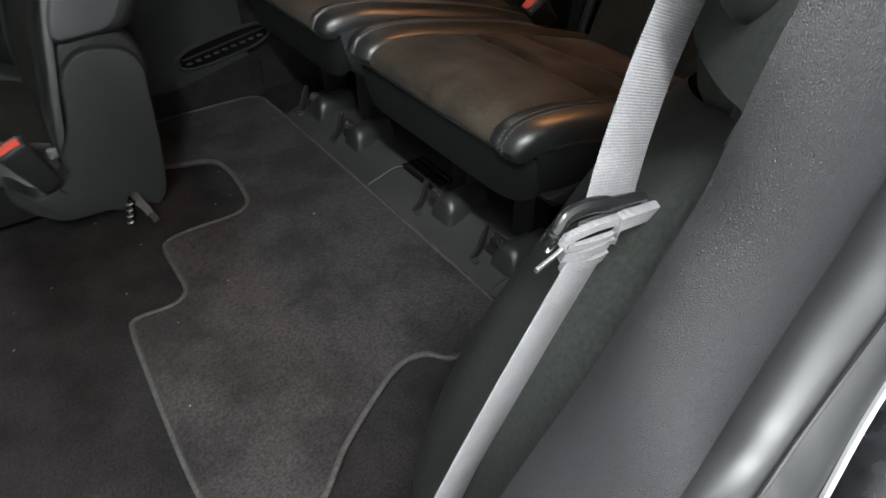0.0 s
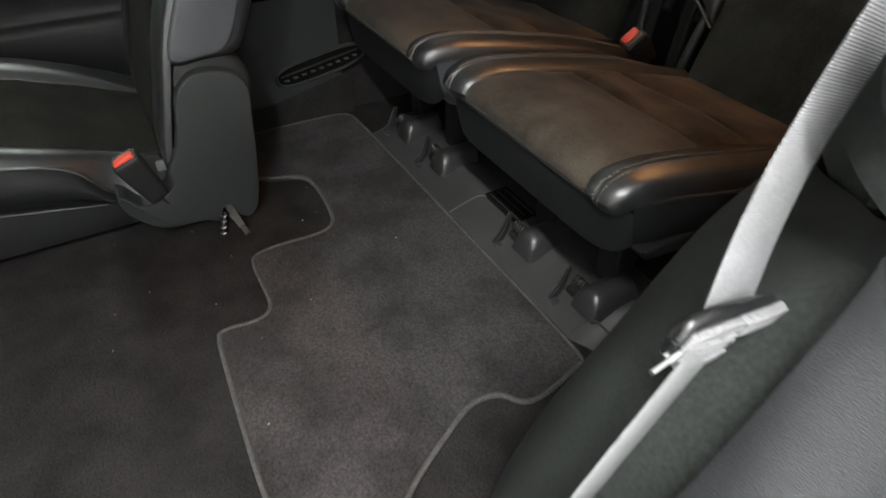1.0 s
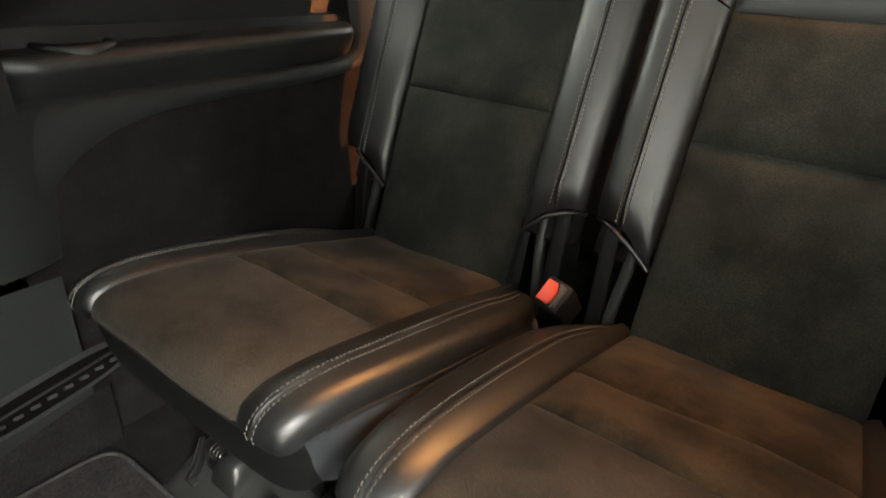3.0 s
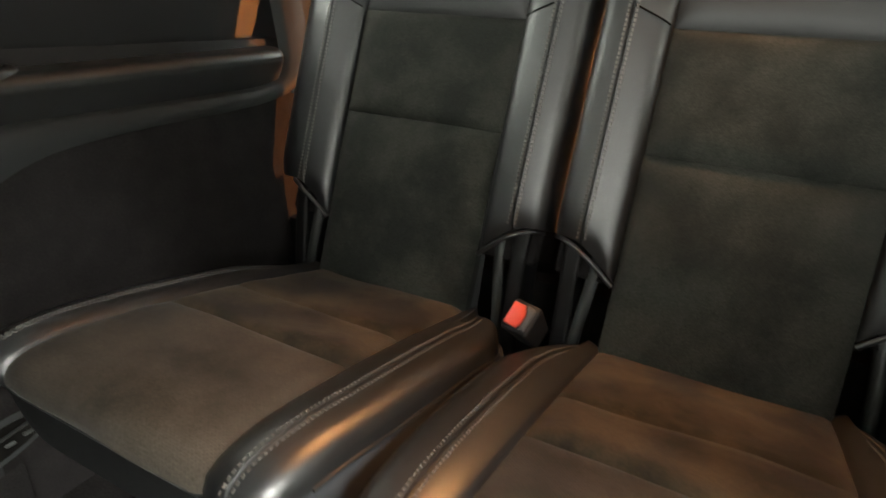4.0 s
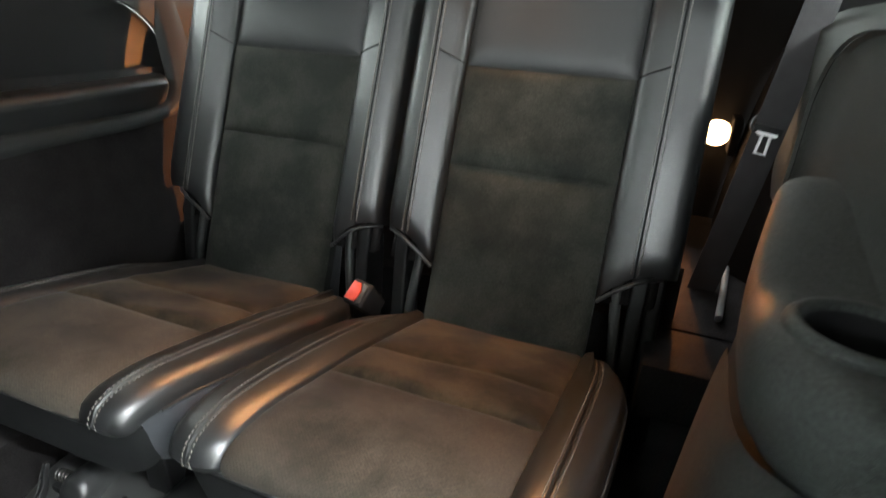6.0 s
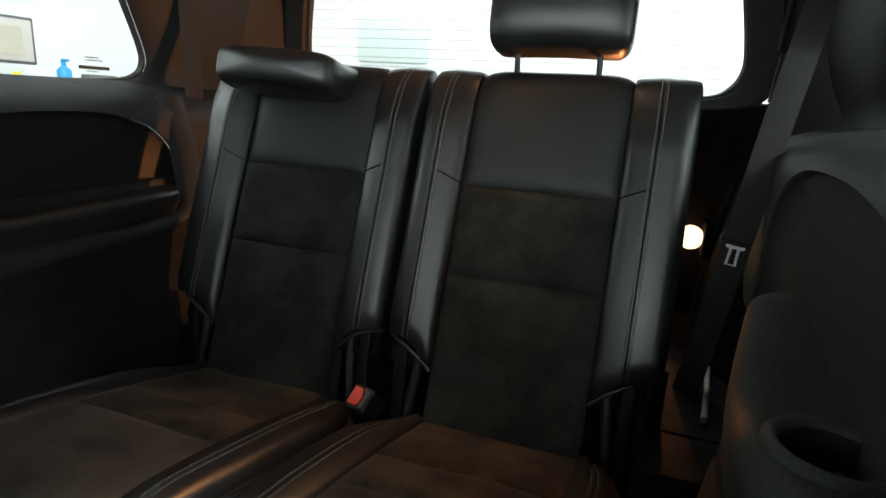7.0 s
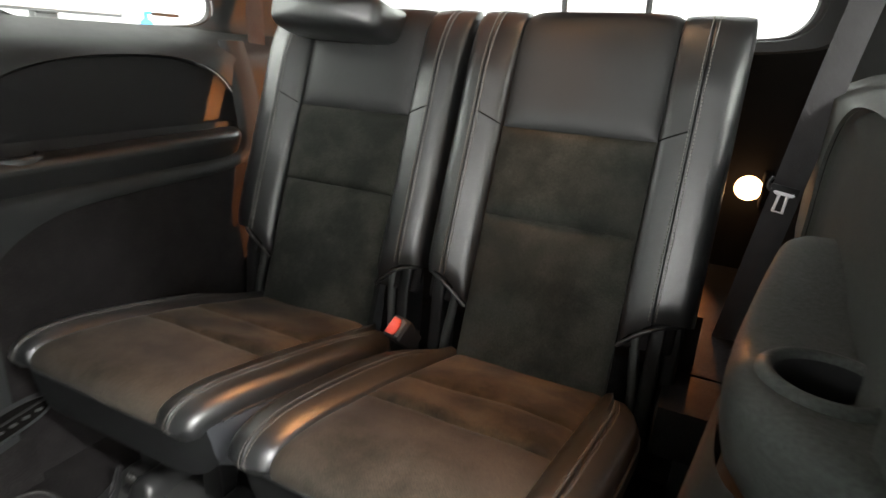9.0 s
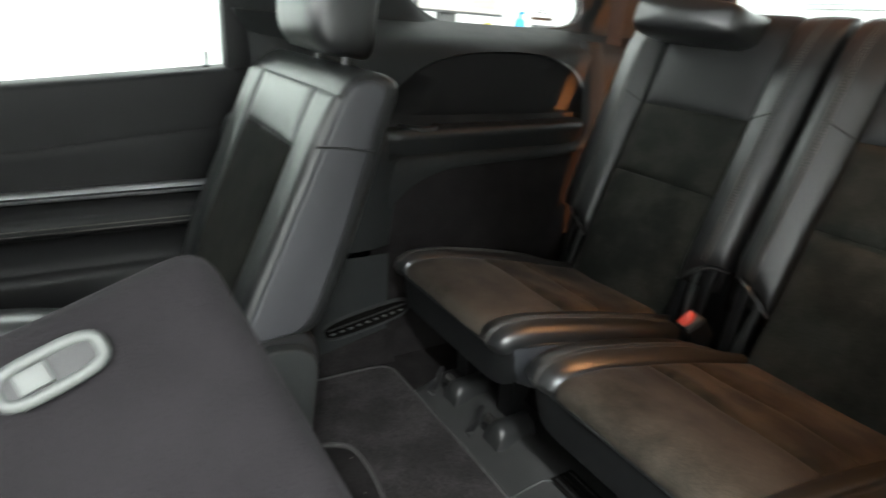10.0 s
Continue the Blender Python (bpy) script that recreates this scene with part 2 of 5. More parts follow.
ROOM_FLOOR = material("grey_screed", (0.30, 0.30, 0.29), (0.24, 0.24, 0.23), 0.5, big=3)
DESK = material("dark_desk", (0.12, 0.12, 0.12), (0.09, 0.09, 0.09), 0.5)
WHITE = material("white_plastic", (0.75, 0.75, 0.74), (0.7, 0.7, 0.69), 0.4)
BLUE = material("blue_bottle_plastic", (0.03, 0.32, 0.62), (0.03, 0.27, 0.55), 0.3)
YELLOW = material("yellow_plastic", (0.75, 0.62, 0.05), (0.7, 0.55, 0.05), 0.4)
BLIND = material("pale_blind", (0.62, 0.68, 0.66), (0.6, 0.66, 0.64), 0.7)
SCREEN = material("beige_screen", (0.62, 0.55, 0.50), (0.55, 0.50, 0.47), 0.4, big=5)
BEIGE = material("beige_window_area", (0.50, 0.45, 0.36), (0.48, 0.43, 0.35), 0.5)
LINING = material("black_wheelhouse_carpet", (0.0165, 0.0147, 0.0150), (0.0105, 0.0093, 0.0096), 0.95, big=20, speck=0.3, speck_size=420, kind="noise", strength=0.6, size=1200, spec=0.15)
# near-black for seam lines and for shade painted into openings
VOID = material("seam_and_shade_black", (0.006, 0.0055, 0.005), (0.004, 0.0037, 0.0035), 1.0, spec=0.05)
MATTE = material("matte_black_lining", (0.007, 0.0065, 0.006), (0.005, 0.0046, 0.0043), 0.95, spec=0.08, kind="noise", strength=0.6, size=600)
LINES = material("heater_line", (0.08, 0.07, 0.06), None, 0.6)
GLASS = glass("clear_glass", (0.93, 0.97, 0.95), 0.04)
LAMP = emitter("warm_lamp_lens", (1.0, 0.58, 0.26), 4.5)
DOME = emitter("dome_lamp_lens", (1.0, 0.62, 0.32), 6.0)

# ---- mesh helpers ----


def part(name, bm, mat, parent=None, label="", smooth=True):
    me = bpy.data.meshes.new(name)
    bmesh.ops.recalc_face_normals(bm, faces=bm.faces[:])
    for f in bm.faces:
        f.smooth = smooth
    bm.to_mesh(me)
    bm.free()
    if smooth:
        me.set_sharp_from_angle(angle=radians(48))
    me.materials.append(mat)
    ob = new(name, me)
    if parent is not None:
        ob.parent = parent
        ob.matrix_parent_inverse = Matrix.Translation(-parent.location)
    if label:
        ob["label"] = label
    return ob


def thing(name, at, label, category, group="", kind=""):
    ob = new(name)
    ob.location = at
    ob.empty_display_size = 0.05
    return tagged(ob, label, category, group, kind)


def box(bm, centre, size, bevel=0.0, seg=2, m=None):
    r = bmesh.ops.create_cube(bm, size=1.0)
    t = Matrix.Translation(centre) @ (m or Matrix.Identity(4)) @ Matrix.Diagonal((*size, 1))
    bmesh.ops.transform(bm, matrix=t, verts=r["verts"])
    if bevel:
        es = list({e for v in r["verts"] for e in v.link_edges})
        bmesh.ops.bevel(bm, geom=es, offset=bevel, segments=seg, affect="EDGES", profile=0.6)
    return bm


def new_box(centre, size, bevel=0.0, seg=2, m=None):
    return box(bmesh.new(), centre, size, bevel, seg, m)


def grid(bm, fn, nu, nv, close_u=False):
    vs = [[bm.verts.new(fn(i / nu, j / nv)) for j in range(nv + 1)] for i in range(nu if close_u else nu + 1)]
    n = len(vs)
    for i in range(nu):
        for j in range(nv):
            a, b = vs[i], vs[(i + 1) % n]
            try:
                bm.faces.new((a[j], b[j], b[j + 1], a[j + 1]))
            except ValueError:
                pass
    return vs


def smooth_pts(pts, per=8):
    """Catmull-Rom through the points."""
    p = [Vector(q) for q in pts]
    p = [2 * p[0] - p[1]] + p + [2 * p[-1] - p[-2]]
    out = []
    for k in range(1, len(p) - 2):
        a, b, c, d = p[k - 1 : k + 3]
        for n in range(per):
            t = n / per
            out.append(0.5 * (2 * b + (c - a) * t + (2 * a - 5 * b + 4 * c - d) * t * t + (3 * b - a - 3 * c + d) * t ** 3))
    return out + [p[-2]]


def tube(bm, pts, radius, sides=8, smooth=True, per=6, cap=True):
    line = smooth_pts(pts, per) if smooth else [Vector(q) for q in pts]
    up = Vector((0.13, 0.31, 0.94))
    rings = []
    for k, q in enumerate(line):
        d = (line[min(k + 1, len(line) - 1)] - line[max(k - 1, 0)]).normalized()
        a = d.cross(up).normalized()
        b = d.cross(a)
        rings.append([bm.verts.new(q + radius * (math.cos(t) * a + math.sin(t) * b)) for t in [2 * math.pi * n / sides for n in range(sides)]])
    for r, s in zip(rings, rings[1:]):
        for n in range(sides):
            bm.faces.new((r[n], r[(n + 1) % sides], s[(n + 1) % sides], s[n]))
    if cap:
        bm.faces.new(rings[0])
        bm.faces.new(rings[-1])
    return bm


def new_tube(*a, **k):
    return tube(bmesh.new(), *a, **k)


def ribbon(pts, across, width, thick, per=10):
    """A belt along pts, its width along the vector across."""
    bm = bmesh.new()
    line = smooth_pts(pts, per)
    rings = []
    for k, q in enumerate(line):
        d = (line[min(k + 1, len(line) - 1)] - line[max(k - 1, 0)]).normalized()
        ac = across[min(k // per, len(across) - 1)] if isinstance(across, list) else across
        w = Vector(ac)
        w = (w - w.dot(d) * d).normalized()
        n = d.cross(w)
        prof = [(-1, -0.5), (-0.96, -1), (0.96, -1), (1, -0.5), (1, 0.5), (0.96, 1), (-0.96, 1), (-1, 0.5)]
        rings.append([bm.verts.new(q + w * (a * width / 2) + n * (b * thick / 2)) for a, b in prof])
    for r, s in zip(rings, rings[1:]):
        for n in range(8):
            bm.faces.new((r[n], r[(n + 1) % 8], s[(n + 1) % 8], s[n]))
    bm.faces.new(rings[0])
    bm.faces.new(rings[-1])
    return bm


def prism(outline, axis, lo, hi, bevel=0.0, seg=3):
    """Extrudes an outline of 2D points along an axis (0 x, 2 z), bevelled round its rims."""
    bm = bmesh.new()

    def at(p, h):
        return (h, p[0], p[1]) if axis == 0 else (p[0], h, p[1]) if axis == 1 else (p[0], p[1], h)

    a = [bm.verts.new(at(p, lo)) for p in outline]
    b = [bm.verts.new(at(p, hi)) for p in outline]
    bm.faces.new(a)
    bm.faces.new(b)
    n = len(a)
    for k in range(n):
        bm.faces.new((a[k], a[(k + 1) % n], b[(k + 1) % n], b[k]))
    if bevel:
        rim = [e for e in bm.edges if (e.verts[0] in a) == (e.verts[1] in a)]
        bmesh.ops.recalc_face_normals(bm, faces=bm.faces[:])
        bmesh.ops.bevel(bm, geom=rim, offset=bevel, segments=seg, affect="EDGES", profile=0.5)
    return bm


def flat_round(pts, per=6):
    """A closed smooth outline through 2D points."""
    p = [Vector((*q, 0)) for q in pts]
    n = len(p)
    out = []
    for k in range(n):
        a, b, c, d = p[k - 1], p[k], p[(k + 1) % n], p[(k + 2) % n]
        for m in range(per):
            t = m / per
            q = 0.5 * (2 * b + (c - a) * t + (2 * a - 5 * b + 4 * c - d) * t * t + (3 * b - a - 3 * c + d) * t ** 3)
            out.append((q.x, q.y))
    return out


def ring_sheet(loops, close=True):
    """Faces between loops of equal length."""
    bm = bmesh.new()
    vs = [[bm.verts.new(p) for p in lp] for lp in loops]
    for a, b in zip(vs, vs[1:]):
        n = len(a)
        for k in range(n if close else n - 1):
            bm.faces.new((a[k], a[(k + 1) % n], b[(k + 1) % n], b[k]))
    return bm


class Path2:
    """A smooth line of (y, z) points; at(s) gives place and the normal to the left of its run."""

    def __init__(self, pts):
        dense = [(q.x, q.y) for q in smooth_pts([(*p, 0) for p in pts], 24)]
        self.p = np.array(dense)
        d = np.r_[0, np.cumsum(np.hypot(*np.diff(self.p, axis=0).T))]
        self.s, self.length = d / d[-1], d[-1]

    def at(self, s):
        y, z = np.interp(s, self.s, self.p[:, 0]), np.interp(s, self.s, self.p[:, 1])
        a, b = max(s - 0.012, 0), min(s + 0.012, 1)
        dy = np.interp(b, self.s, self.p[:, 0]) - np.interp(a, self.s, self.p[:, 0])
        dz = np.interp(b, self.s, self.p[:, 1]) - np.interp(a, self.s, self.p[:, 1])
        h = math.hypot(dy, dz) or 1
        return y, z, -dz / h, dy / h

    def where_z(self, z):
        k = int(np.argmax(self.p[:, 1])) + 1
        return float(np.interp(z, self.p[:k, 1], self.s[:k]))

    def where_y(self, y):
        k = int(np.argmin(np.abs(self.p[:, 0] - y)))
        return float(self.s[k])


def put(path, x, s, n):
    y, z, ny, nz = path.at(s)
    return Vector((x, y + n * ny, z + n * nz))


def panel(path, x0, x1, s0, s1, bulge=0.006, dip=0.004, nu=14, nv=20, k=10, back=0.02, wrinkle=0.0, seed=0.0, lean=None):
    """An upholstered panel between two seams: domed, pulled in along its edges, with a closed back."""
    bm = bmesh.new()

    def f(u, v):
        u2, v2 = 0.5 - 0.5 * math.cos(math.pi * u), 0.5 - 0.5 * math.cos(math.pi * v)
        e = max(abs(2 * u2 - 1), abs(2 * v2 - 1)) ** k
        x, s = x0 + (x1 - x0) * u2, s0 + (s1 - s0) * v2
        n = bulge - (bulge + dip) * e
        if wrinkle:
            n += wrinkle * (1 - e) * noise.noise((x * 9 + seed, s * 7, seed))
        return put(path, x + (lean(path.at(s)[0]) if lean else 0), s, n)

    vs = grid(bm, f, nu, nv)
    rim = [r[0] for r in vs] + vs[-1][1:] + [r[-1] for r in vs[-2::-1]] + vs[0][-2:0:-1]
    inner = []
    for v in rim:
        inner.append(bm.verts.new(v.co + Vector((0, back * 0.9, -back * 0.3))))
    for k2 in range(len(rim)):
        a, b = rim[k2], rim[(k2 + 1) % len(rim)]
        bm.faces.new((a, b, inner[(k2 + 1) % len(rim)], inner[k2]))
    bm.faces.new(inner)
    return bm


def stitches(bm, pts, normals, step=0.005, length=0.0034, r=0.00055):
    """Short threads laid along a line."""
    d = [0.0]
    for a, b in zip(pts, pts[1:]):
        d.append(d[-1] + (b - a).length)
    t = 0.0
    while t < d[-1] - length:
        k = max(n for n in range(len(d)) if d[n] <= t)
        k = min(k, len(pts) - 2)
        w = (pts[k + 1] - pts[k]).normalized()
        q = pts[k] + w * (t - d[k])
        nn = normals[k]
        s = w.cross(nn).normalized()
        vs = []
        for a, b, c in ((0, -1, 0), (0, 1, 0), (1, 1, 0), (1, -1, 0), (0.15, -0.7, 1), (0.15, 0.7, 1), (0.85, 0.7, 1), (0.85, -0.7, 1)):
            vs.append(bm.verts.new(q + w * (a * length) + s * (b * r) + nn * (c * r * 1.3)))
        for f in ((4, 5, 6, 7), (0, 1, 5, 4), (1, 2, 6, 5), (2, 3, 7, 6), (3, 0, 4, 7)):
            bm.faces.new([vs[i] for i in f])
        t += step


# ---- third-row seats ----
BACK = Path2([(0.418, 0.185), (0.430, 0.22), (0.462, 0.31), (0.518, 0.469), (0.573, 0.62), (0.614, 0.735), (0.640, 0.788), (0.668, 0.811), (0.700, 0.816), (0.728, 0.800)])
CUSH = Path2([(-0.034, 0.276), (-0.037, 0.288), (-0.028, 0.301), (0.0, 0.308), (0.06, 0.304), (0.20, 0.277), (0.32, 0.248), (0.44, 0.216)])
HALF, INS = 0.230, 0.135


def back_bolster(cx, side, wide):
    """Leather bolster of a backrest, outside of its insert; wider towards the car's side."""
    cross = [(0.0, -0.012), (0.002, 0.003), (0.007, 0.010), (0.015, 0.0145), (0.028, 0.0180), (0.0440, 0.0212), (0.0485, 0.0220), (0.0500, 0.0195), (0.0515, 0.0220), (0.056, 0.0213), (0.068 + 0.4 * wide, 0.0200),
             (0.080 + 0.9 * wide, 0.0165), (0.089 + wide, 0.008), (0.0935 + wide, -0.010), (0.095 + wide, -0.032), (0.094 + wide, -0.053)]
    n = len(cross) - 1
    s_in, s_out = BACK.where_z(0.305), BACK.where_z(0.352)
    bm = bmesh.new()

    def f(u, v):
        k = u * n
        a = min(int(k), n - 1)
        dx, h = (cross[a][i] + (cross[a + 1][i] - cross[a][i]) * (k - a) for i in (0, 1))
        w = min(dx / 0.075, 1.0)
        s0 = s_in + (s_out - s_in) * math.sin(w * math.pi / 2)
        v2 = 0 if v < 1 / 96 else (v - 1 / 96) / (95 / 96)
        s = s0 + (1 - s0) * v2
        if v < 1 / 96:
            h = min(h, -0.02) - 0.03
        h -= 0.010 * max(0, 1 - v2 * 14) ** 2
        t = min(1, max(0, (v2 - 0.66) / 0.22))
        h = h * (1 - 0.75 * t * t * (3 - 2 * t)) if h > 0 else h
        h -= 0.012 * max(0, (v2 - 0.93) / 0.07)
        return put(BACK, cx + side * (INS + dx), s, h)

    grid(bm, f, n * 2, 96)
    lines = []
    for dx in (0.0448, 0.0552):
        pts = [put(BACK, cx + side * (INS + dx), s, 0.0008 + 0.0213 * (1 - 0.75 * min(1, max(0, ((s - s_out) / (1 - s_out) - 0.66) / 0.22)) ** 2 * (3 - 2 * min(1, max(0, ((s - s_out) / (1 - s_out) - 0.66) / 0.22))))) for s in np.linspace(s_out, 0.93, 90)]
        lines.append((pts, [Vector((0, BACK.at(s)[2], BACK.at(s)[3])) for s in np.linspace(s_out, 0.93, 90)]))
    pip = []
    for w in np.linspace(0, 1, 9):
        s0 = s_in + (s_out - s_in) * math.sin(w * math.pi / 2)
        pip.append(put(BACK, cx + side * (INS + 0.002 + 0.088 * w), s0 - 0.004, np.interp(w, [0, 0.5, 0.8, 1], [0.0, 0.016, 0.008, -0.012])))
    return bm, lines, pip


def edge_at(y):
    """How far a cushion's flank stands out, along its depth."""
    return np.interp(y, [-0.04, -0.02, 0.02, 0.10, 0.20, 0.30, 0.36, 0.40, 0.44], [0.71, 0.75, 0.82, 0.91, 0.96, 0.97, 0.90, 0.78, 0.60])


LEAN = {1: -0.012, -1: 0.002}


def skew(y, side):
    """How far a cushion leans towards the far side at its front edge."""
    return LEAN[side] * (1 - min(max(y, -0.04), 0.43) / 0.43)


def cushion_bolster(cx, side, narrow, seat):
    cross = [(0.0, -0.008), (0.003, 0.001), (0.014, 0.006), (0.030, 0.0095), (0.0425, 0.0105), (0.045, 0.0078), (0.0475, 0.0105), (0.062, 0.0098), (0.076, 0.0075), (0.086, 0.0025), (0.092, -0.006), (0.095, -0.018)]
    n = len(cross) - 1
    bm = bmesh.new()

    def shape(dx, h, s):
        y = CUSH.at(s)[0]
        e = edge_at(y) * (1 - narrow)
        back = max(0, (y - 0.30) / 0.14)
        return put(CUSH, cx + skew(y, seat) + side * (INS - 0.003 + dx * e), s, h - 0.012 * back * (dx > 0.03) - 0.02 * max(0, (0.03 - s) / 0.03) * 0.3)

    def f(u, v):
        k = u * n
        a = min(int(k), n - 1)
        dx, h = (cross[a][i] + (cross[a + 1][i] - cross[a][i]) * (k - a) for i in (0, 1))
        return shape(dx, h, v)

    grid(bm, f, n * 2, 40)
    lines = []
    ss = np.linspace(0.02, 0.985, 110)
    for dx in (0.0388, 0.0512):
        lines.append(([shape(dx, 0.0104, s) for s in ss], [Vector((0, CUSH.at(s)[2], CUSH.at(s)[3])) for s in ss]))
    edge = [shape(0.095, -0.018, s) for s in np.linspace(0.0, 1.0, 26)]
    return bm, lines, edge


def headrest_mesh(w, h, d):
    """A padded block with a softly rounded outline, at the origin, upright along z."""
    bm = bmesh.new()

    def f(u, v):
        a, t = 2 * math.pi * u, -1 + 2 * v
        e = 0.42
        ca, sa = math.cos(a), math.sin(a)
        r = (1 - abs(t) ** 5) ** 0.35 if abs(t) < 1 else 0.0
        x = math.copysign(abs(ca) ** e, ca) * w / 2 * (0.90 + 0.10 * r) * max(r, 0.02) ** 0.35
        y = math.copysign(abs(sa) ** e, sa) * d / 2 * r
        return Vector((x, y + 0.018 * t * t * (1 if t < 0 else 0.4), t * h / 2 + 0.006 * math.cos(x / w * 3)))

    grid(bm, f, 40, 22, close_u=True)
    bmesh.ops.remove_doubles(bm, verts=bm.verts[:], dist=0.0004)
    return bm


def third_row_seat(side, folded):
    cx = side * 0.2335
    what = "headrest folded forward" if folded else "headrest raised"
    seat = thing("third_row_seat", (cx, 0.2, 0.03), f"black leather third-row seat with dark suede inserts, {what}", "car seat", "third-row seats")
    z62, z47 = BACK.where_z(0.62), BACK.where_z(0.469)
    part("back_insert", panel(BACK, cx - INS, cx + INS, 0.0, z47, 0.010, 0.003, wrinkle=0.008, seed=side), SUEDE_BACK, seat, "dark suede lower back insert")
    part("back_insert", panel(BACK, cx - INS, cx + INS, z47, z62, 0.007, 0.003, seed=side), SUEDE_BACK, seat, "dark perforated suede back insert")
    part("top_panel", panel(BACK, cx - INS, cx + INS, z62, 1.0, 0.006, 0.004, nv=26, wrinkle=0.002, seed=side), TOP_LEATHER, seat, "black leather top panel")
    for s in (-1, 1):
        bm, lines, pip = back_bolster(cx, s, 0.017 if s == side else 0.0)
        b = part("back_bolster", bm, LEATHER, seat)
        seam = [put(BACK, cx + s * (INS + d), BACK.where_z(0.62 + 0.018 * d / 0.05), np.interp(d, [0, 0.002, 0.007, 0.015, 0.028, 0.045], [-0.012, 0.003, 0.010, 0.0145, 0.018, 0.0214]) + 0.0006) for d in np.linspace(0.003, 0.047, 16)]
        part("cross_seam", new_tube(seam, 0.0012, 6), VOID, b)
        part("piping", new_tube(pip, 0.0032, 8), LEATHER, b, "glossy black piping")
        for pts, nn in lines:
            thread = bmesh.new()
            stitches(thread, pts, nn, step=0.0060, length=0.0042, r=0.0011)
            part("back_stitching", thread, DARK_THREAD, b, "dark grey stitching")["kind"] = "stuff"
    # carpeted rear shell, behind the upholstery
    prof = [(0.470, 0.30), (0.488, 0.29), (0.702, 0.79), (0.696, 0.804), (0.68, 0.80), (0.555, 0.52)]
    part("back_shell", prism(prof, 0, cx - 0.222, cx + 0.222, 0.012), CARPET, seat)
    part("back_core", prism([(0.436, 0.175), (0.50, 0.165), (0.53, 0.33), (0.478, 0.345)], 0, cx - 0.128, cx + 0.128, 0.012), CLOTH, seat, "grey cloth lower back side")
    for s in (-1, 1):
        x = cx + s * 0.166
        part("recliner_arm", new_tube([(x + s * 0.012, 0.458, 0.14), (x + s * 0.008, 0.462, 0.22), (x, 0.474, 0.29), (x - s * 0.004, 0.494, 0.36)], 0.0085, 10), PLASTIC_ARM, seat, "grey plastic recliner arm")
        x = cx + s * 0.196
        if s == side and side > 0:
            part("hinge_cover", prism(flat_round([(0.47, 0.12), (0.60, 0.12), (0.60, 0.22), (0.56, 0.33), (0.52, 0.36), (0.485, 0.30)], 4), 0, x + 0.012, x + 0.036, 0.006), PLASTIC_DARK, seat)
        part("recliner_cover", prism(flat_round([(0.45, 0.12), (0.51, 0.12), (0.53, 0.30), (0.50, 0.36), (0.47, 0.33), (0.455, 0.22)], 4), 0, x - 0.012, x + 0.012, 0.005), PLASTIC_DARK, seat)
    # cushion
    cuts = [0.0, CUSH.where_y(0.155), CUSH.where_y(0.25), 1.0]
    for k in range(3):
        mt, lb = ((SUEDE_PERF, "perforated brown-black suede cushion front"), (SUEDE, "brown-black suede cushion middle"), (SUEDE, "brown-black suede cushion rear"))[k]
        part("cushion_insert", panel(CUSH, cx - INS, cx + INS, cuts[k], cuts[k + 1], 0.0065, 0.0035 if k == 1 else 0.003, nu=16, nv=(26, 10, 14)[k], k=14, wrinkle=0.006, seed=side + k, lean=lambda y: skew(y, side)), mt, seat, lb)
    for s in (-1, 1):
        bm, lines, edge = cushion_bolster(cx, s, (0.13 if side > 0 else 0.27) if s == side else 0.0, side)
        b = part("cushion_bolster", bm, LEATHER, seat)
        for pts, nn in lines:
            thread = bmesh.new()
            stitches(thread, pts, nn, step=0.0056, length=0.0038, r=0.0008)
            part("cushion_stitching", thread, THREAD, b, "grey stitching")["kind"] = "stuff"
        part("cushion_piping", new_tube(edge[3:], 0.0024, 6, smooth=False), LEATHER, b)
        line = [edge[1]]
        for p in edge[2:]:
            if p.y > line[-1].y + 0.004:
                line.append(p)
        rows = []
        for w in (0.0, 0.2, 0.45, 0.7, 0.9, 1.0):
            row = [Vector((edge[0].x, -0.013 + 0.012 * w * w, 0.277 - 0.050 * w)) if w > 0 else edge[1] + Vector((0, 0, 0.001))]
            for p in line[1:]:
                low = 0.199 + (0.022 * min(1, max(0, p.y) / 0.06) if s == side else 0.0) + 0.028 * max(0, 1 - (p.y + 0.013) / 0.06) ** 1.5 - 0.055 * max(0, p.y) / 0.44
                turn = max(0, 1 - (p.y + 0.013) / 0.03) ** 2
                row.append(Vector((p.x + s * ((0.006 if s == side else 0.015) * math.sin(math.pi * w) ** 0.8 * min(1, (p.y + 0.013) / 0.04) - 0.016 * w * w * (1 - turn) - 0.004 * turn * w), p.y + 0.010 * w * turn, p.z + (low - p.z) * w)))
            rows.append(row)
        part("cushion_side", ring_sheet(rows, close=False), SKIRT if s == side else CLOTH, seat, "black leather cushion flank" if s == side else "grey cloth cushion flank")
    # leather front skirt below its piping
    bm = bmesh.new()

    def skirt(u, v):
        x = (2 * u - 1)
        dx = abs(x) * (INS + (0.722 * 0.095 * (1.0 if x * side < 0 else 0.87 if side > 0 else 0.73) - 0.003))
        yf = -0.033 + 0.020 * abs(x) ** 7
        return Vector((cx + 1.08 * LEAN[side] + math.copysign(dx, x), yf + 0.012 * v * v, 0.281 - 0.004 * abs(x) ** 4 - 0.078 * v * (1 - 0.36 * abs(x) ** 12)))

    grid(bm, lambda u, v: skirt(0.5 - 0.5 * math.cos(math.pi * u), v), 40, 8)
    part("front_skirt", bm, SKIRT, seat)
    y, z = -0.036, 0.279
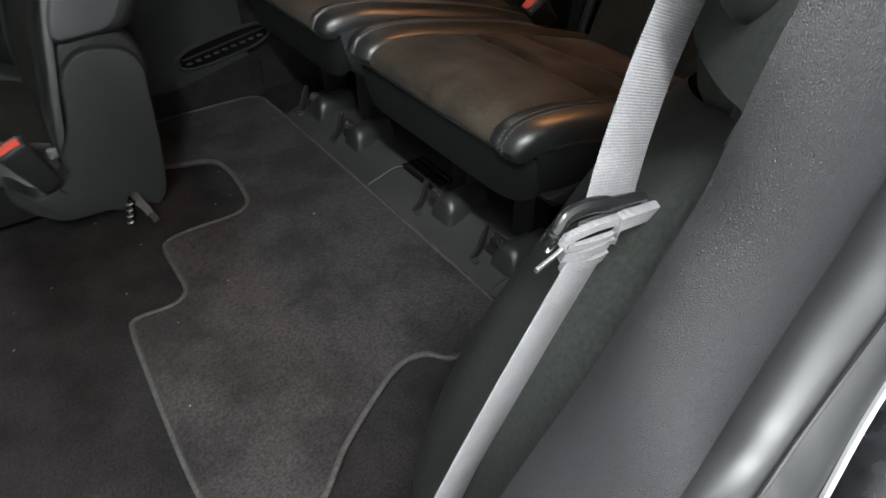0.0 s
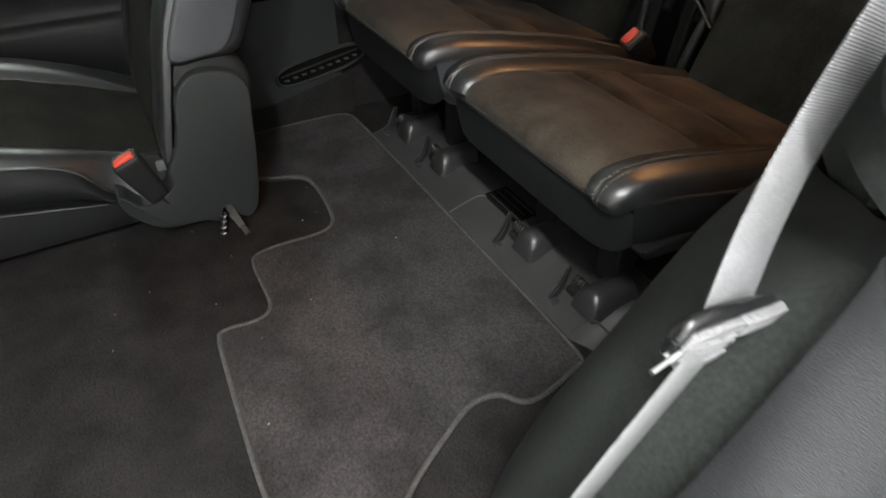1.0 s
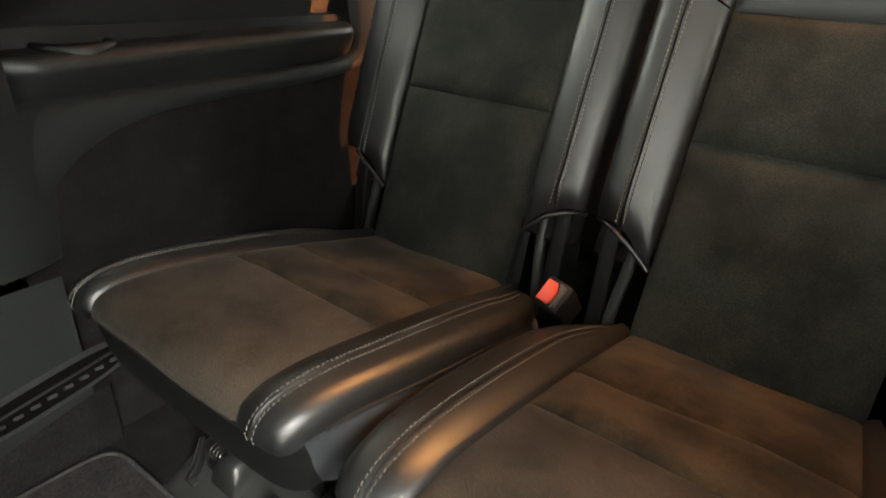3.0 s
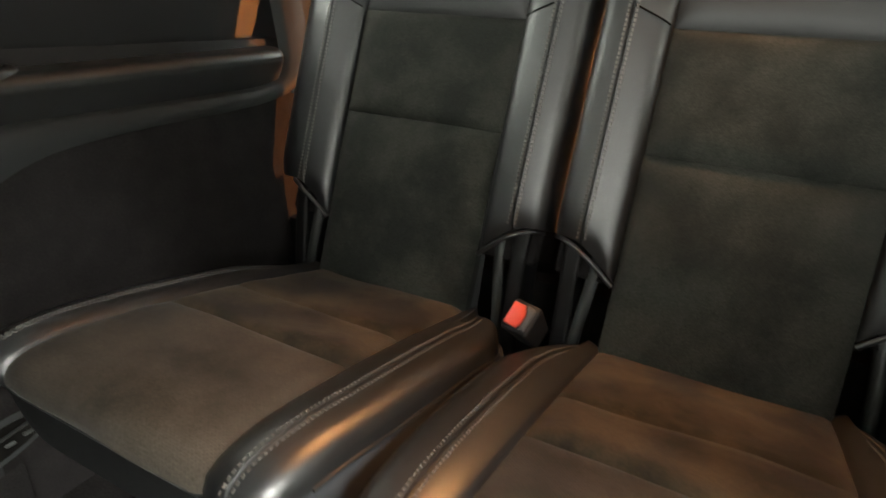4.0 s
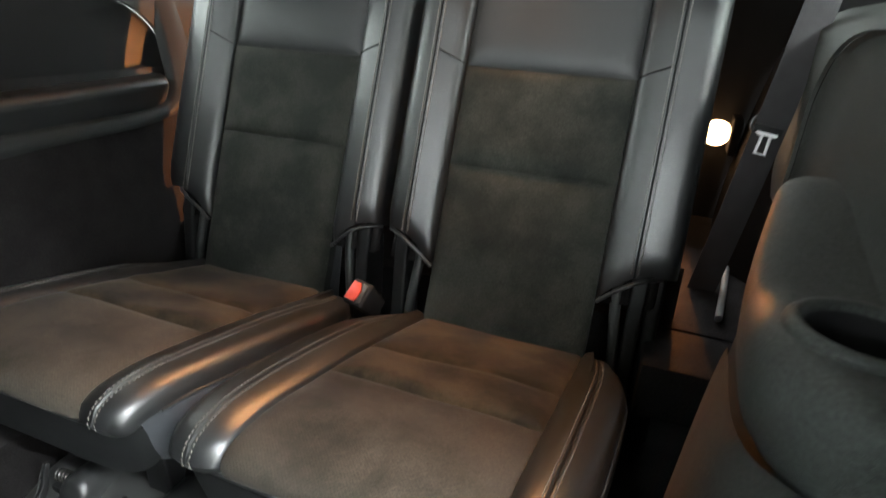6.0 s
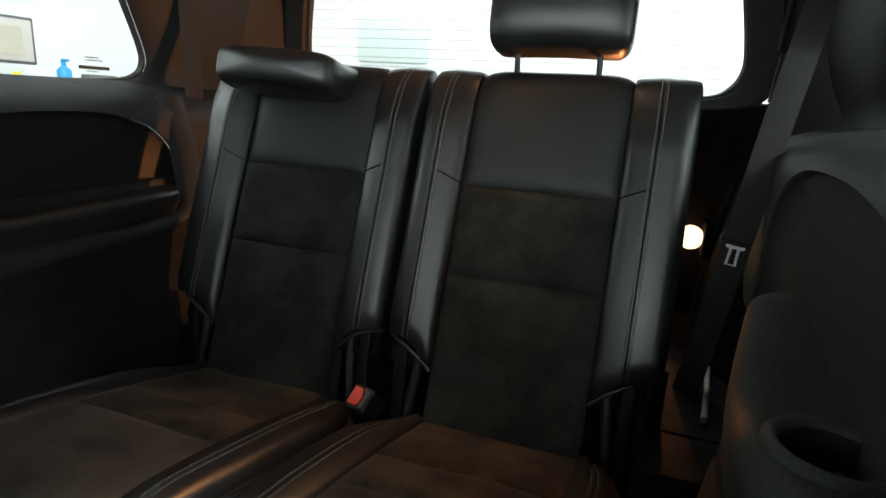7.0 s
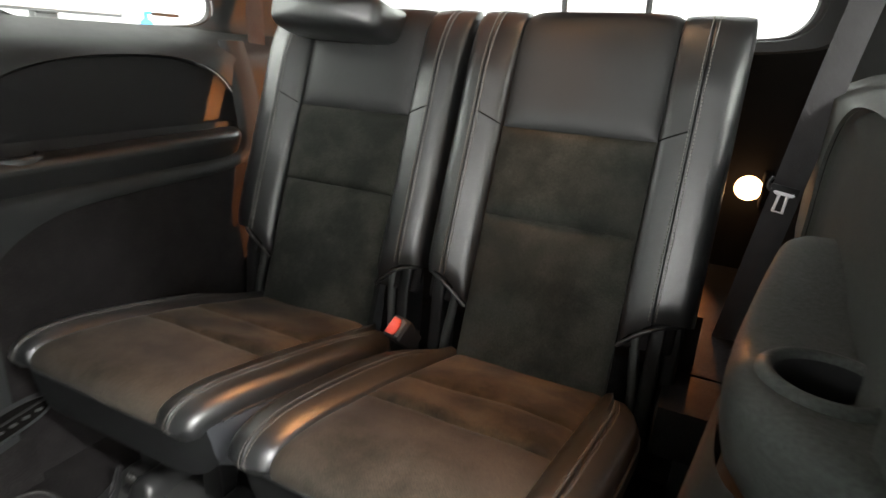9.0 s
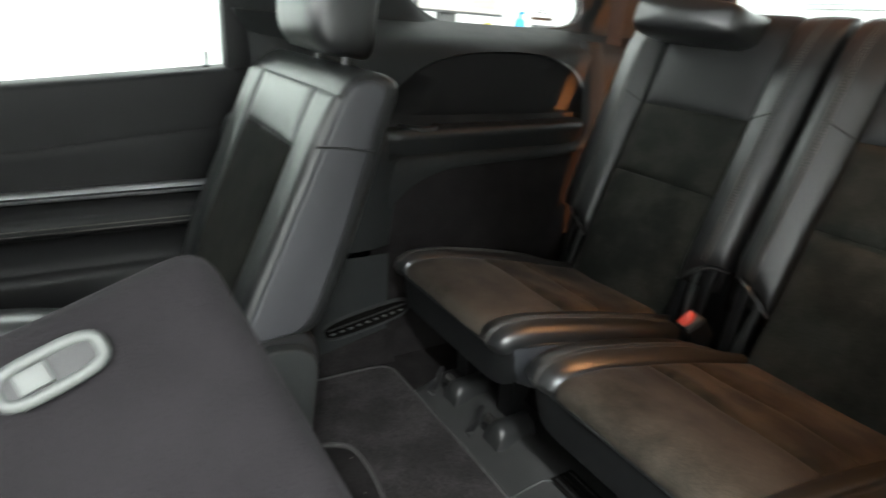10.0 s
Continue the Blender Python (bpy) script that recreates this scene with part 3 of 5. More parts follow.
    part("front_piping", new_tube([(cx + 1.08 * LEAN[side] + t * (INS + (0.722 * 0.095 * (1.0 if t * side < 0 else 0.87 if side > 0 else 0.73) - 0.003)), y + 0.022 * abs(t) ** 7, z - 0.004 * abs(t) ** 4) for t in 0.955 * np.sin(np.linspace(-math.pi / 2, math.pi / 2, 25))], 0.0026, 6), LEATHER, seat)
    part("seat_pan", prism([(0.0, 0.222), (0.02, 0.200), (0.40, 0.150), (0.44, 0.165), (0.42, 0.205)], 0, cx - 0.20, cx + 0.19, 0.008), PLASTIC_DARK, seat)
    for dx in (-0.077, 0.077):
        bm = prism([(0.085, 0.045), (0.115, 0.045), (0.15, 0.20), (0.08, 0.215)], 0, cx + dx - 0.022, cx + dx + 0.022, 0.006)
        part("hinge_leg", bm, PLASTIC_DARK, seat)
    # headrest
    head = headrest_mesh(0.258, 0.155, 0.078 if folded else 0.095)
    if folded:
        m = pose(cx - 0.046, 0.595, 0.790, 79, 2, 2)
    else:
        m = pose(cx - 0.006, 0.700, 0.925, -9, 0, 0)
    bmesh.ops.transform(head, matrix=m, verts=head.verts[:])
    h = part("headrest", head, LEATHER, seat)
    for dx in (-0.0755, 0.0755):
        if folded:
            pts = [(cx + dx - 0.03, 0.69, 0.79), (cx + dx - 0.03, 0.67, 0.795), (cx + dx - 0.035, 0.65, 0.795)]
        else:
            pts = [(cx + dx - 0.006, 0.708, 0.80), (cx + dx - 0.006, 0.700, 0.84), (cx + dx - 0.006, 0.694, 0.875)]
        part("headrest_post", new_tube(pts, 0.0055, 10), DARK_STEEL, h, "dark steel post")
    return seat


third_row_seat(1, False)
third_row_seat(-1, True)


def belt_buckle(at, face, across, label, stalk, slim=1.0, long=1.0):
    """A buckle whose end face, with its button, looks along the vector face."""
    b = thing("belt_buckle", at, label, "seat belt buckle")
    z = Vector(face).normalized()
    x = Vector(across)
    x = (x - x.dot(z) * z).normalized()
    y = z.cross(x)
    t = Matrix(((*x, 0), (*y, 0), (*z, 0), (0, 0, 0, 1))).transposed()
    t.translation = at

    def placed(bm):
        for v in bm.verts:
            v.co.x *= slim
            v.co.z *= long
        bmesh.ops.transform(bm, matrix=t, verts=bm.verts[:])
        return bm

    bm = new_box((0.004, 0, -0.032), (0.041, 0.044, 0.062), 0.006, 3)
    for v in bm.verts:
        if v.co.z < -0.04:
            v.co.x, v.co.y = v.co.x * 0.78, v.co.y * 0.80
    body = part("buckle_body", placed(bm), PLASTIC_DARK, b)
    part("release_button", placed(prism([(-0.013, -0.016), (0.006, -0.016), (0.010, -0.010), (0.010, 0.004), (0.003, 0.016), (-0.013, 0.016)], 2, -0.004, 0.0022, 0.0016, 2)), RED, body, "red release button")
    part("slot_rim", placed(prism([(0.012, -0.017), (0.0195, -0.015), (0.0195, 0.015), (0.008, 0.018), (0.006, 0.0165), (0.012, 0.004)], 2, -0.003, 0.0012, 0.0008, 1)), BEZEL_DARK, body, "grey rim round the slot")
    part("stalk", ribbon(stalk, (1, 0, 0.2), 0.03, 0.004), PLASTIC_DARK, b)
    return b


belt_buckle(Vector((0.002, 0.372, 0.273)), (-0.16, -0.66, 0.74), (0.95, -0.30, 0.0), "black seat belt buckle with red button between the seats", [(0.006, 0.40, 0.235), (0.01, 0.42, 0.18), (0.01, 0.44, 0.10)])

# ---- floor, mat, mounting strip ----


def floor_z(y):
    return 0.006


bm = bmesh.new()
grid(bm, lambda u, v: Vector((-0.95 + 1.75 * u, -2.2 + 3.4 * v, floor_z(-2.2 + 3.4 * v))), 30, 60)
carpet = part("floor", bm, CARPET)
tagged(carpet, "dark charcoal carpet on the car floor", "carpet", kind="structure")

outline = flat_round([(0.385, -0.020), (0.402, -0.035), (0.412, -0.068), (0.420, -0.110), (0.414, -0.138), (0.389, -0.160), (0.386, -0.200), (0.412, -0.256), (0.446, -0.315), (0.481, -0.358),
                      (0.489, -0.385), (0.478, -0.425), (0.44, -0.462), (0.36, -0.469), (0.20, -0.464), (0.115, -0.459), (0.098, -0.446), (0.101, -0.398), (0.082, -0.374), (0.03, -0.371),
                      (-0.022, -0.370), (-0.047, -0.358), (-0.053, -0.315), (-0.050, -0.250), (-0.062, -0.220), (-0.092, -0.206), (-0.17, -0.199), (-0.225, -0.205), (-0.248, -0.225), (-0.268, -0.273),
                      (-0.30, -0.31), (-0.42, -0.32), (-0.452, -0.29), (-0.455, -0.10), (-0.44, -0.03), (-0.37, -0.020), (-0.2, -0.018), (0.0, -0.018), (0.2, -0.018)], 5)
mat_ = thing("floor_mat", (0, -0.25, 0.0), "charcoal carpet floor mat with stitched grey edge binding", "floor mat")
bm = bmesh.new()
top = [bm.verts.new((x, y, floor_z(y) + 0.011)) for x, y in outline]
low = [bm.verts.new((x, y, floor_z(y) + 0.001)) for x, y in outline]
f = bm.faces.new(top)
for k in range(len(top)):
    bm.faces.new((top[k], top[(k + 1) % len(top)], low[(k + 1) % len(top)], low[k]))
bmesh.ops.triangulate(bm, faces=[f])
part("mat_surface", bm, MAT_PILE, mat_, smooth=False)
pts = [(x, y, floor_z(y) + 0.0095) for x, y in outline]
part("edge_binding", new_tube(pts + pts[:2], 0.0037, 8, smooth=False, cap=False), BINDING, mat_, "grey edge binding")

rng = random.Random(7)
bm = bmesh.new()


def inside(x, y):
    hit = False
    for (x0, y0), (x1, y1) in zip(outline, outline[1:] + outline[:1]):
        if (y0 > y) != (y1 > y) and x < x0 + (x1 - x0) * (y - y0) / (y1 - y0):
            hit = not hit
    return hit


for k in range(16):
    x, y = rng.uniform(-0.25, 0.36), rng.uniform(-0.62, -0.04)
    z = floor_z(y) + (0.0112 if inside(x, y) else 0.0006)
    r = rng.uniform(0.0004, 0.0011)
    bmesh.ops.create_icosphere(bm, subdivisions=1, radius=1.0, matrix=Matrix.Translation((x, y, z)) @ pose(0, 0, 0, 0, 0, rng.uniform(0, 180)) @ Matrix.Diagonal((r * rng.uniform(1, 2.4), r, r * 0.7, 1)))
lint = part("carpet_lint", bm, LINT)
tagged(lint, "scattered pale lint specks on the dark carpet", "lint", kind="stuff")

strip = thing("mounting_strip", (0, 0.05, 0.01), "black plastic strip with hinge covers under the third-row seats", "trim strip")
bm = bmesh.new()


def strip_fn(u, v):
    x = -0.352 + 0.748 * u
    y = -0.016 + 0.19 * v
    z = 0.013 + 0.030 * min(1, v / 0.45) ** 1.3 - 0.02 * max(0, (v - 0.6) / 0.4)
    e = max(0, abs(u - 0.5) * 2 - 0.94) / 0.06
    z -= 0.012 * e * e
    y += 0.03 * max(0, (u - 0.93) / 0.07) ** 2
    return Vector((x, y, z))


grid(bm, strip_fn, 50, 14)
part("strip_panel", bm, STRIP_PANEL, strip)
part("centre_rib", new_tube([(0.006, -0.013, 0.0150), (0.012, 0.020, 0.0290), (0.020, 0.045, 0.0405), (0.040, 0.060, 0.0435)], 0.0018, 6), PLASTIC_ARM, strip)
# black block set flush, its colour standing for the shade of a recess
part("slot", new_box((0.074, 0.078, 0.0425), (0.100, 0.050, 0.006), 0.002), VOID, strip, "black block for the shade of a recess in the strip")
for y in (0.062, 0.078, 0.094):
    part("slot_rib", new_box((0.074, y, 0.0450), (0.088, 0.004, 0.003), 0.001, 1), PLASTIC_DARK, strip)
part("end_joint", new_tube([(0.352, -0.015, 0.0135), (0.353, 0.01, 0.026), (0.365, 0.028, 0.0345), (0.392, 0.03, 0.034)], 0.0012, 6), RUBBER, strip)
for x in (-0.258, -0.109, 0.183, 0.338):
    bm = bmesh.new()

    def dome(u, v, x=x):
        a = math.pi * u
        r = 0.027
        taper = math.sqrt(max(0, 1 - (1 - min(v / 0.25, 1)) ** 2)) if v < 0.25 else 1.0
        return Vector((x - r * math.cos(a) * (0.86 + 0.14 * taper), 0.022 + 0.085 * v, 0.028 + 0.043 * math.sin(a) ** 0.7 * (0.25 + 0.75 * taper) * (v > 0.001)))

    grid(bm, dome, 18, 14)
    d = part("hinge_cover", bm, STRIP, strip, "rounded black hinge cover")
    x2 = x - 0.044
    latch = part("latch", new_box((x2 + 0.004, 0.048, 0.034), (0.022, 0.030, 0.012), 0.004), PLASTIC_DARK, strip)
    part("latch_lever", prism(flat_round([(0.008, 0.020), (0.022, 0.024), (0.032, 0.040), (0.036, 0.060), (0.040, 0.074), (0.034, 0.077), (0.028, 0.062), (0.020, 0.042), (0.006, 0.028)], 3), 0, x2 - 0.012, x2 - 0.006, 0.0015), PLASTIC_DARK, latch, "black latch lever")
    part("latch_tab", new_box((x2 - 0.006, 0.010, 0.022), (0.020, 0.010, 0.006), 0.002, 2), DARK_STEEL, latch, "dark steel catch")
    part("lever_edge", new_tube([(x2 - 0.013, 0.007, 0.021), (x2 - 0.013, 0.018, 0.040), (x2 - 0.012, 0.027, 0.062), (x2 - 0.011, 0.034, 0.077)], 0.0010, 6), DARK_STEEL, latch)
    coil = [(x2 - 0.003 + 0.0011 * k, 0.046 + 0.0085 * math.cos(k * 1.05), 0.052 + 0.0085 * math.sin(k * 1.05)) for k in range(24)]
    part("coil_spring", new_tube(coil, 0.0015, 5, per=3), SPRING, latch, "dark steel coil spring")
    part("hinge_pin", new_tube([(x2 - 0.004, 0.046, 0.052), (x2 + 0.024, 0.046, 0.052)], 0.0055, 10), PLASTIC_DARK, strip)


# ---- quarter panels ----
def cup_holder(q, centre, r, z):
    """Raised rim and dark well of a cup holder."""
    x, y = centre
    rings = []
    for k, dz in ((1.36, -0.008), (1.33, 0.001), (1.24, 0.005), (1.12, 0.006), (1.04, 0.004), (1.0, -0.002), (0.95, -0.05), (0.93, -0.07), (0.02, -0.07)):
        rings.append([Vector((x + k * r * math.cos(t), y + k * r * math.sin(t), z + dz)) for t in [2 * math.pi * n / 48 for n in range(48)]])
    part("cup_holder", ring_sheet(rings[:6]), PAD if x > 0 else ARM, q, "round cup holder rim")
    part("cup_well", ring_sheet(rings[5:]), PLASTIC_DARK, q, "black cup holder well")


def open_top(bm, centre, r, z):
    """Takes the faces above a cup holder out of an armrest."""
    gone = [f for f in bm.faces if math.hypot(f.calc_center_median().x - centre[0], f.calc_center_median().y - centre[1]) < r * 1.16 and f.calc_center_median().z > z]
    bmesh.ops.delete(bm, geom=gone, context="FACES")


def far_armrest(q, ledge_in, cup, cup_r, ledge_z, tip_y):
    """Long shallow armrest moulded into the far side trim."""
    cross = [(0.040, -0.066), (0.024, -0.066), (0.018, -0.063), (0.014, -0.053), (0.008, -0.037), (0.003, -0.024), (0.0, -0.014), (0.0005, -0.007), (0.004, -0.001), (0.010, 0.003), (0.020, 0.005), (0.05, 0.006), (0.085, 0.006), (0.110, 0.006), (0.135, 0.008)]
    n = len(cross) - 1
    bm = bmesh.new()

    def ledge(u, v):
        k = u * n
        a = min(int(k), n - 1)
        dx, dz = (cross[a][i] + (cross[a + 1][i] - cross[a][i]) * (k - a) for i in (0, 1))
        y = -0.02 + (tip_y + 0.02) * v
        x0 = float(np.interp(y, [p[0] for p in ledge_in], [p[1] for p in ledge_in]))
        tip = max(0, (v - 0.945) / 0.055) ** 2.2 * 0.085
        nose = max(0, (0.12 - v) / 0.12) ** 2 * 0.05
        return Vector((-(x0 + dx + (tip + nose) * (1 - u)), y, ledge_z + dz + 0.012 * v))

    grid(bm, ledge, n * 3, 60)
    open_top(bm, (-cup[0], cup[1]), cup_r, ledge_z - 0.03)
    part("armrest_ledge", bm, ARM, q)
    cup_holder(q, (-cup[0], cup[1]), cup_r, ledge_z + 0.008)


def near_armrest(q, cup, cup_r):
    """Bulging armrest pod with a rounded nose, on a recessed lower panel."""
    plan = smooth_pts([(0.678, -0.048, 0), (0.632, -0.040, 0), (0.583, -0.018, 0), (0.543, 0.018, 0), (0.520, 0.060, 0), (0.514, 0.110, 0), (0.519, 0.19, 0), (0.533, 0.28, 0), (0.549, 0.36, 0), (0.562, 0.415, 0), (0.586, 0.448, 0), (0.63, 0.458, 0)], 6)

    def top_z(y):
        w = min(1, max(0, (y - 0.16) / 0.26))
        return 0.494 + 0.046 * w * w * (3 - 2 * w)

    cross = [(0.052, -0.108), (0.034, -0.106), (0.019, -0.098), (0.008, -0.082), (0.002, -0.060), (0.0, -0.036), (0.001, -0.022), (0.005, -0.011), (0.012, -0.004), (0.022, -0.0005), (0.034, 0.0)]
    rows = []
    last = len(plan) - 1
    for k, p in enumerate(plan):
        d = (plan[min(k + 1, last)] - plan[max(k - 1, 0)]).normalized()
        n = Vector((d.y, -d.x, 0))
        flat = max(0, (p.y - 0.30) / 0.16)
        deep = 1 - 0.75 * min(1, max(0, (p.y - 0.20) / 0.22))
        row = [Vector((p.x + n.x * dx * (deep if dz < -0.03 else 1), p.y + n.y * dx * (deep if dz < -0.03 else 1), top_z(p.y) + dz * (1 - 0.45 * min(1, flat)))) for dx, dz in cross]
        a, b = row[-1], Vector((0.685, min(max(p.y, -0.02), 0.44), top_z(p.y)))
        row += [a.lerp(b, w / 18) for w in range(1, 19)]
        rows.append(row)
    bm = ring_sheet(rows, close=False)
    open_top(bm, cup, cup_r, 0.47)
    part("armrest_pod", bm, PAD, q, "bulging grey-green soft armrest")
    cup_holder(q, cup, cup_r, top_z(cup[1]) + 0.002)
    # lining below the pod, down to the floor and round behind the armrest
    low = []
    for p, row in list(zip(plan, rows))[10:]:
        base = row[0]
        y = min(p.y, 0.47)
        foot = Vector((0.474 + 0.166 * max(0, y), y, -0.004)) if p.x < 0.57 else Vector((p.x, p.y + 0.022, -0.004))
        mid = base.lerp(foot, 0.35)
        mid.x = 0.5 * (foot.x + min(base.x, foot.x + 0.02))
        low.append([base * (1 - w) ** 2 + mid * (2 * w * (1 - w)) + foot * w * w for w in np.linspace(0, 1, 13)])
    part("pod_panel", ring_sheet(low, close=False), TRIM, q, "dark textured panel below the armrest")


def quarter_panel(side, where, ledge_in, cup, cup_r, ledge_z, front, tip_y):
    """Side trim beside the third row; lengths are given for the +x side."""
    q = thing(f"quarter_trim_{where}", (side * 0.6, 0.3, 0.0), "charcoal plastic side trim with armrest ledge and cup holder", "side trim", kind="structure")

    def v3(x, y, z):
        return Vector((side * x, y, z))

    if side < 0:
        bm = bmesh.new()
        grid(bm, lambda u, v: v3(0.490 + 0.05 * v, -0.045 + 0.72 * u, 0.47 * v), 30, 16)
        part("wheelhouse_carpet", bm, LINING, q, "black carpet over the wheelhouse")
    # band between the carpet's arch and the ledge
    if side < 0:
        low_y, low_z = [-0.05, -0.022, 0.0, 0.06, 0.143, 0.28, 0.42, 0.52, 0.59, 0.635, 0.66, 0.672, 0.675], [0.28, 0.31, 0.355, 0.405, 0.440, 0.452, 0.455, 0.462, 0.482, 0.525, 0.58, 0.65, 0.74]
        top_y, top_z = [-0.05, -0.022, 0.0, 0.06, 0.143, 0.28, 0.42, 0.52, 0.566, 0.588, 0.602, 0.612, 0.616], [0.478, 0.480, 0.481, 0.483, 0.484, 0.485, 0.486, 0.489, 0.503, 0.535, 0.59, 0.65, 0.74]
        lower = smooth_pts([(y, z, 0) for y, z in zip(low_y, low_z)], 5)
        upper = smooth_pts([(y, z, 0) for y, z in zip(top_y, top_z)], 5)
        m = len(lower) - 1
        bm = bmesh.new()

        def band(u, v):
            k = round(u * m)
            p = lower[k].lerp(upper[k], v)
            lean = 0.075 * max(0, p.y - 0.50) / 0.2 - 0.02 * max(0, (0.06 - p.x) / 0.11)
            return v3(0.532 + lean + 0.010 * v - 0.007 * math.sin(math.pi * v) + 0.016 * (v < 0.001) + 0.016 * (v > 0.999), p.x, p.y)

        grid(bm, band, m, 10)
        part("arch_band", bm, PLASTIC, q)
        bm = bmesh.new()
        grid(bm, lambda u, v: v3(0.568 + 0.03 * v, -0.06 + 0.68 * u, 0.43 + 0.13 * v), 8, 4)
        part("trim_backing", bm, PLASTIC_DARK, q)
    if side > 0:
        near_armrest(q, cup, cup_r)
    else:
        far_armrest(q, ledge_in, cup, cup_r, ledge_z, tip_y)
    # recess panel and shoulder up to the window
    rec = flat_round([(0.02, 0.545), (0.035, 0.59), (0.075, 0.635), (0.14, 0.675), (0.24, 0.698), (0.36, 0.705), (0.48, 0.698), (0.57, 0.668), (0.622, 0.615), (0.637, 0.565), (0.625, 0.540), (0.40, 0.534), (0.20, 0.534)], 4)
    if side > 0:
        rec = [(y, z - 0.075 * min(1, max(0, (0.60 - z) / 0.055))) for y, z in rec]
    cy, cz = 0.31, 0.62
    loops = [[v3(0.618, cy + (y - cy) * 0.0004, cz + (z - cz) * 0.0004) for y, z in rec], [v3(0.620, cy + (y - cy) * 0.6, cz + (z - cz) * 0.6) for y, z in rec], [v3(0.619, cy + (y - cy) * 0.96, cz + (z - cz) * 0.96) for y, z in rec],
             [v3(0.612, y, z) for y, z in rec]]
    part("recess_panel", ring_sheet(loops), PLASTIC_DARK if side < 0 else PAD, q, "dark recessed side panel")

    def out(y, z, grow):
        lo_y, hi_y, lo_z, hi_z = front, 0.96, 0.515 if side < 0 else 0.42, 0.765
        dy, dz = y - cy, z - cz
        t = min((hi_y - cy) / dy if dy > 1e-6 else 1e9, (lo_y - cy) / dy if dy < -1e-6 else 1e9, (hi_z - cz) / dz if dz > 1e-6 else 1e9, (lo_z - cz) / dz if dz < -1e-6 else 1e9)
        a = 1 + (t - 1) * grow
        return cy + dy * a, cz + dz * a

    loops = [[v3(0.611, y, z) for y, z in rec], [v3(0.606, cy + (y - cy) * 1.012, cz + (z - cz) * 1.012) for y, z in rec]]
    for grow in (0.25, 0.5, 0.75, 1.0):
        row = []
        for y, z in rec:
            a, b = out(y, z, grow)
            row.append(v3(0.606 + 0.17 * max(0, (b - 0.705) / 0.06) ** 1.6 + 0.012 * grow, a, b))
        loops.append(row)
    part("shoulder", ring_sheet(loops), PLASTIC if side < 0 else PAD, q)
    # side panel behind the seats
    bm = bmesh.new()
    grid(bm, lambda u, v: v3(0.545 + 0.10 * (1 - min(1, u * 2.2)) ** 2 + 0.02 * u + 0.06 * v * v, 0.74 + 0.41 * u, 0.16 + 0.50 * v), 14, 16)
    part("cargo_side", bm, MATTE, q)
    return q


far = quarter_panel(-1, "far", [(-0.02, 0.538), (0.60, 0.538)], (0.596, 0.10), 0.040, 0.530, -0.26, 0.590)
near = quarter_panel(1, "near", None, (0.590, 0.102), 0.042, None, -0.05, None)


def plan_wall(name, plan, z0, z1, shear, mat, parent, label="", nz=12):
    """A trim wall that follows a plan line and leans forward towards its foot."""
    line = smooth_pts([(*p, 0) for p in plan], 6)
    bm = bmesh.new()
    n = len(line) - 1

    def f(u, v):
        p = line[round(u * n)]
        z = z0 + (z1 - z0) * v
        return Vector((p.x, p.y - shear * min(1.0, u * 2.5) * (0.5 - z), z))

    grid(bm, f, n, nz)
    return part(name, bm, mat, parent, label)


# lower front of the far trim, with its vent
plan_wall("lower_trim", [(-0.476, -0.02), (-0.476, -0.10), (-0.478, -0.20), (-0.50, -0.28), (-0.55, -0.33), (-0.62, -0.36), (-0.72, -0.37)], 0.06, 0.2845, 0.0, PLASTIC, far)
TRIM_LINE = [(-0.552, 0.055), (-0.532, 0.020), (-0.510, -0.02), (-0.499, -0.065), (-0.499, -0.11), (-0.508, -0.18), (-0.54, -0.24), (-0.59, -0.28), (-0.66, -0.30), (-0.74, -0.305)]
plan_wall("upper_trim", TRIM_LINE, 0.287, 0.478, 0.0, PLASTIC, far)
line = smooth_pts([(*p, 0) for p in TRIM_LINE], 6)
rows = []
for w in np.linspace(0, 1, 9):
    a = w * math.pi / 2
    rows.append([Vector((p.x + (-0.628 - p.x) * (1 - math.cos(a)) if p.x > -0.628 else p.x, p.y + 0.03 * (1 - math.cos(a)), 0.478 + 0.072 * math.sin(a))) for p in line[10:]])
part("trim_roll", ring_sheet(rows, close=False), PLASTIC, far, "rounded top of the side trim")
foot = smooth_pts([(-0.470, 0.0, 0), (-0.469, -0.10, 0), (-0.470, -0.20, 0), (-0.49, -0.28, 0), (-0.54, -0.34, 0), (-0.62, -0.37, 0), (-0.72, -0.38, 0)], 6)
bm = bmesh.new()
grid(bm, lambda u, v: Vector((foot[round(u * 36)].x, foot[round(u * 36)].y, v * float(np.interp(foot[round(u * 36)].y, [-0.3, -0.2, 0.0], [0.050, 0.066, 0.108])))), 36, 6)
part("carpet_foot", bm, CARPET, far)
vent = thing("air_vent", (-0.474, -0.08, 0.14), "black oval vent grille in the side trim", "air vent")


def oval(y0, z0, y1, z1, half, k):
    """An oval outline round the line from one point to another."""
    a, b = Vector((y0, z0)), Vector((y1, z1))
    d = (b - a).normalized()
    n = Vector((-d.y, d.x))
    out = []
    for i in range(k):
        t = 2 * math.pi * i / k
        c = (a + b) / 2 + d * math.copysign(abs(math.cos(t)) ** 0.6, math.cos(t)) * ((b - a).length / 2) + n * math.copysign(abs(math.sin(t)) ** 0.7, math.sin(t)) * half
        out.append((c.x, c.y))
    return out


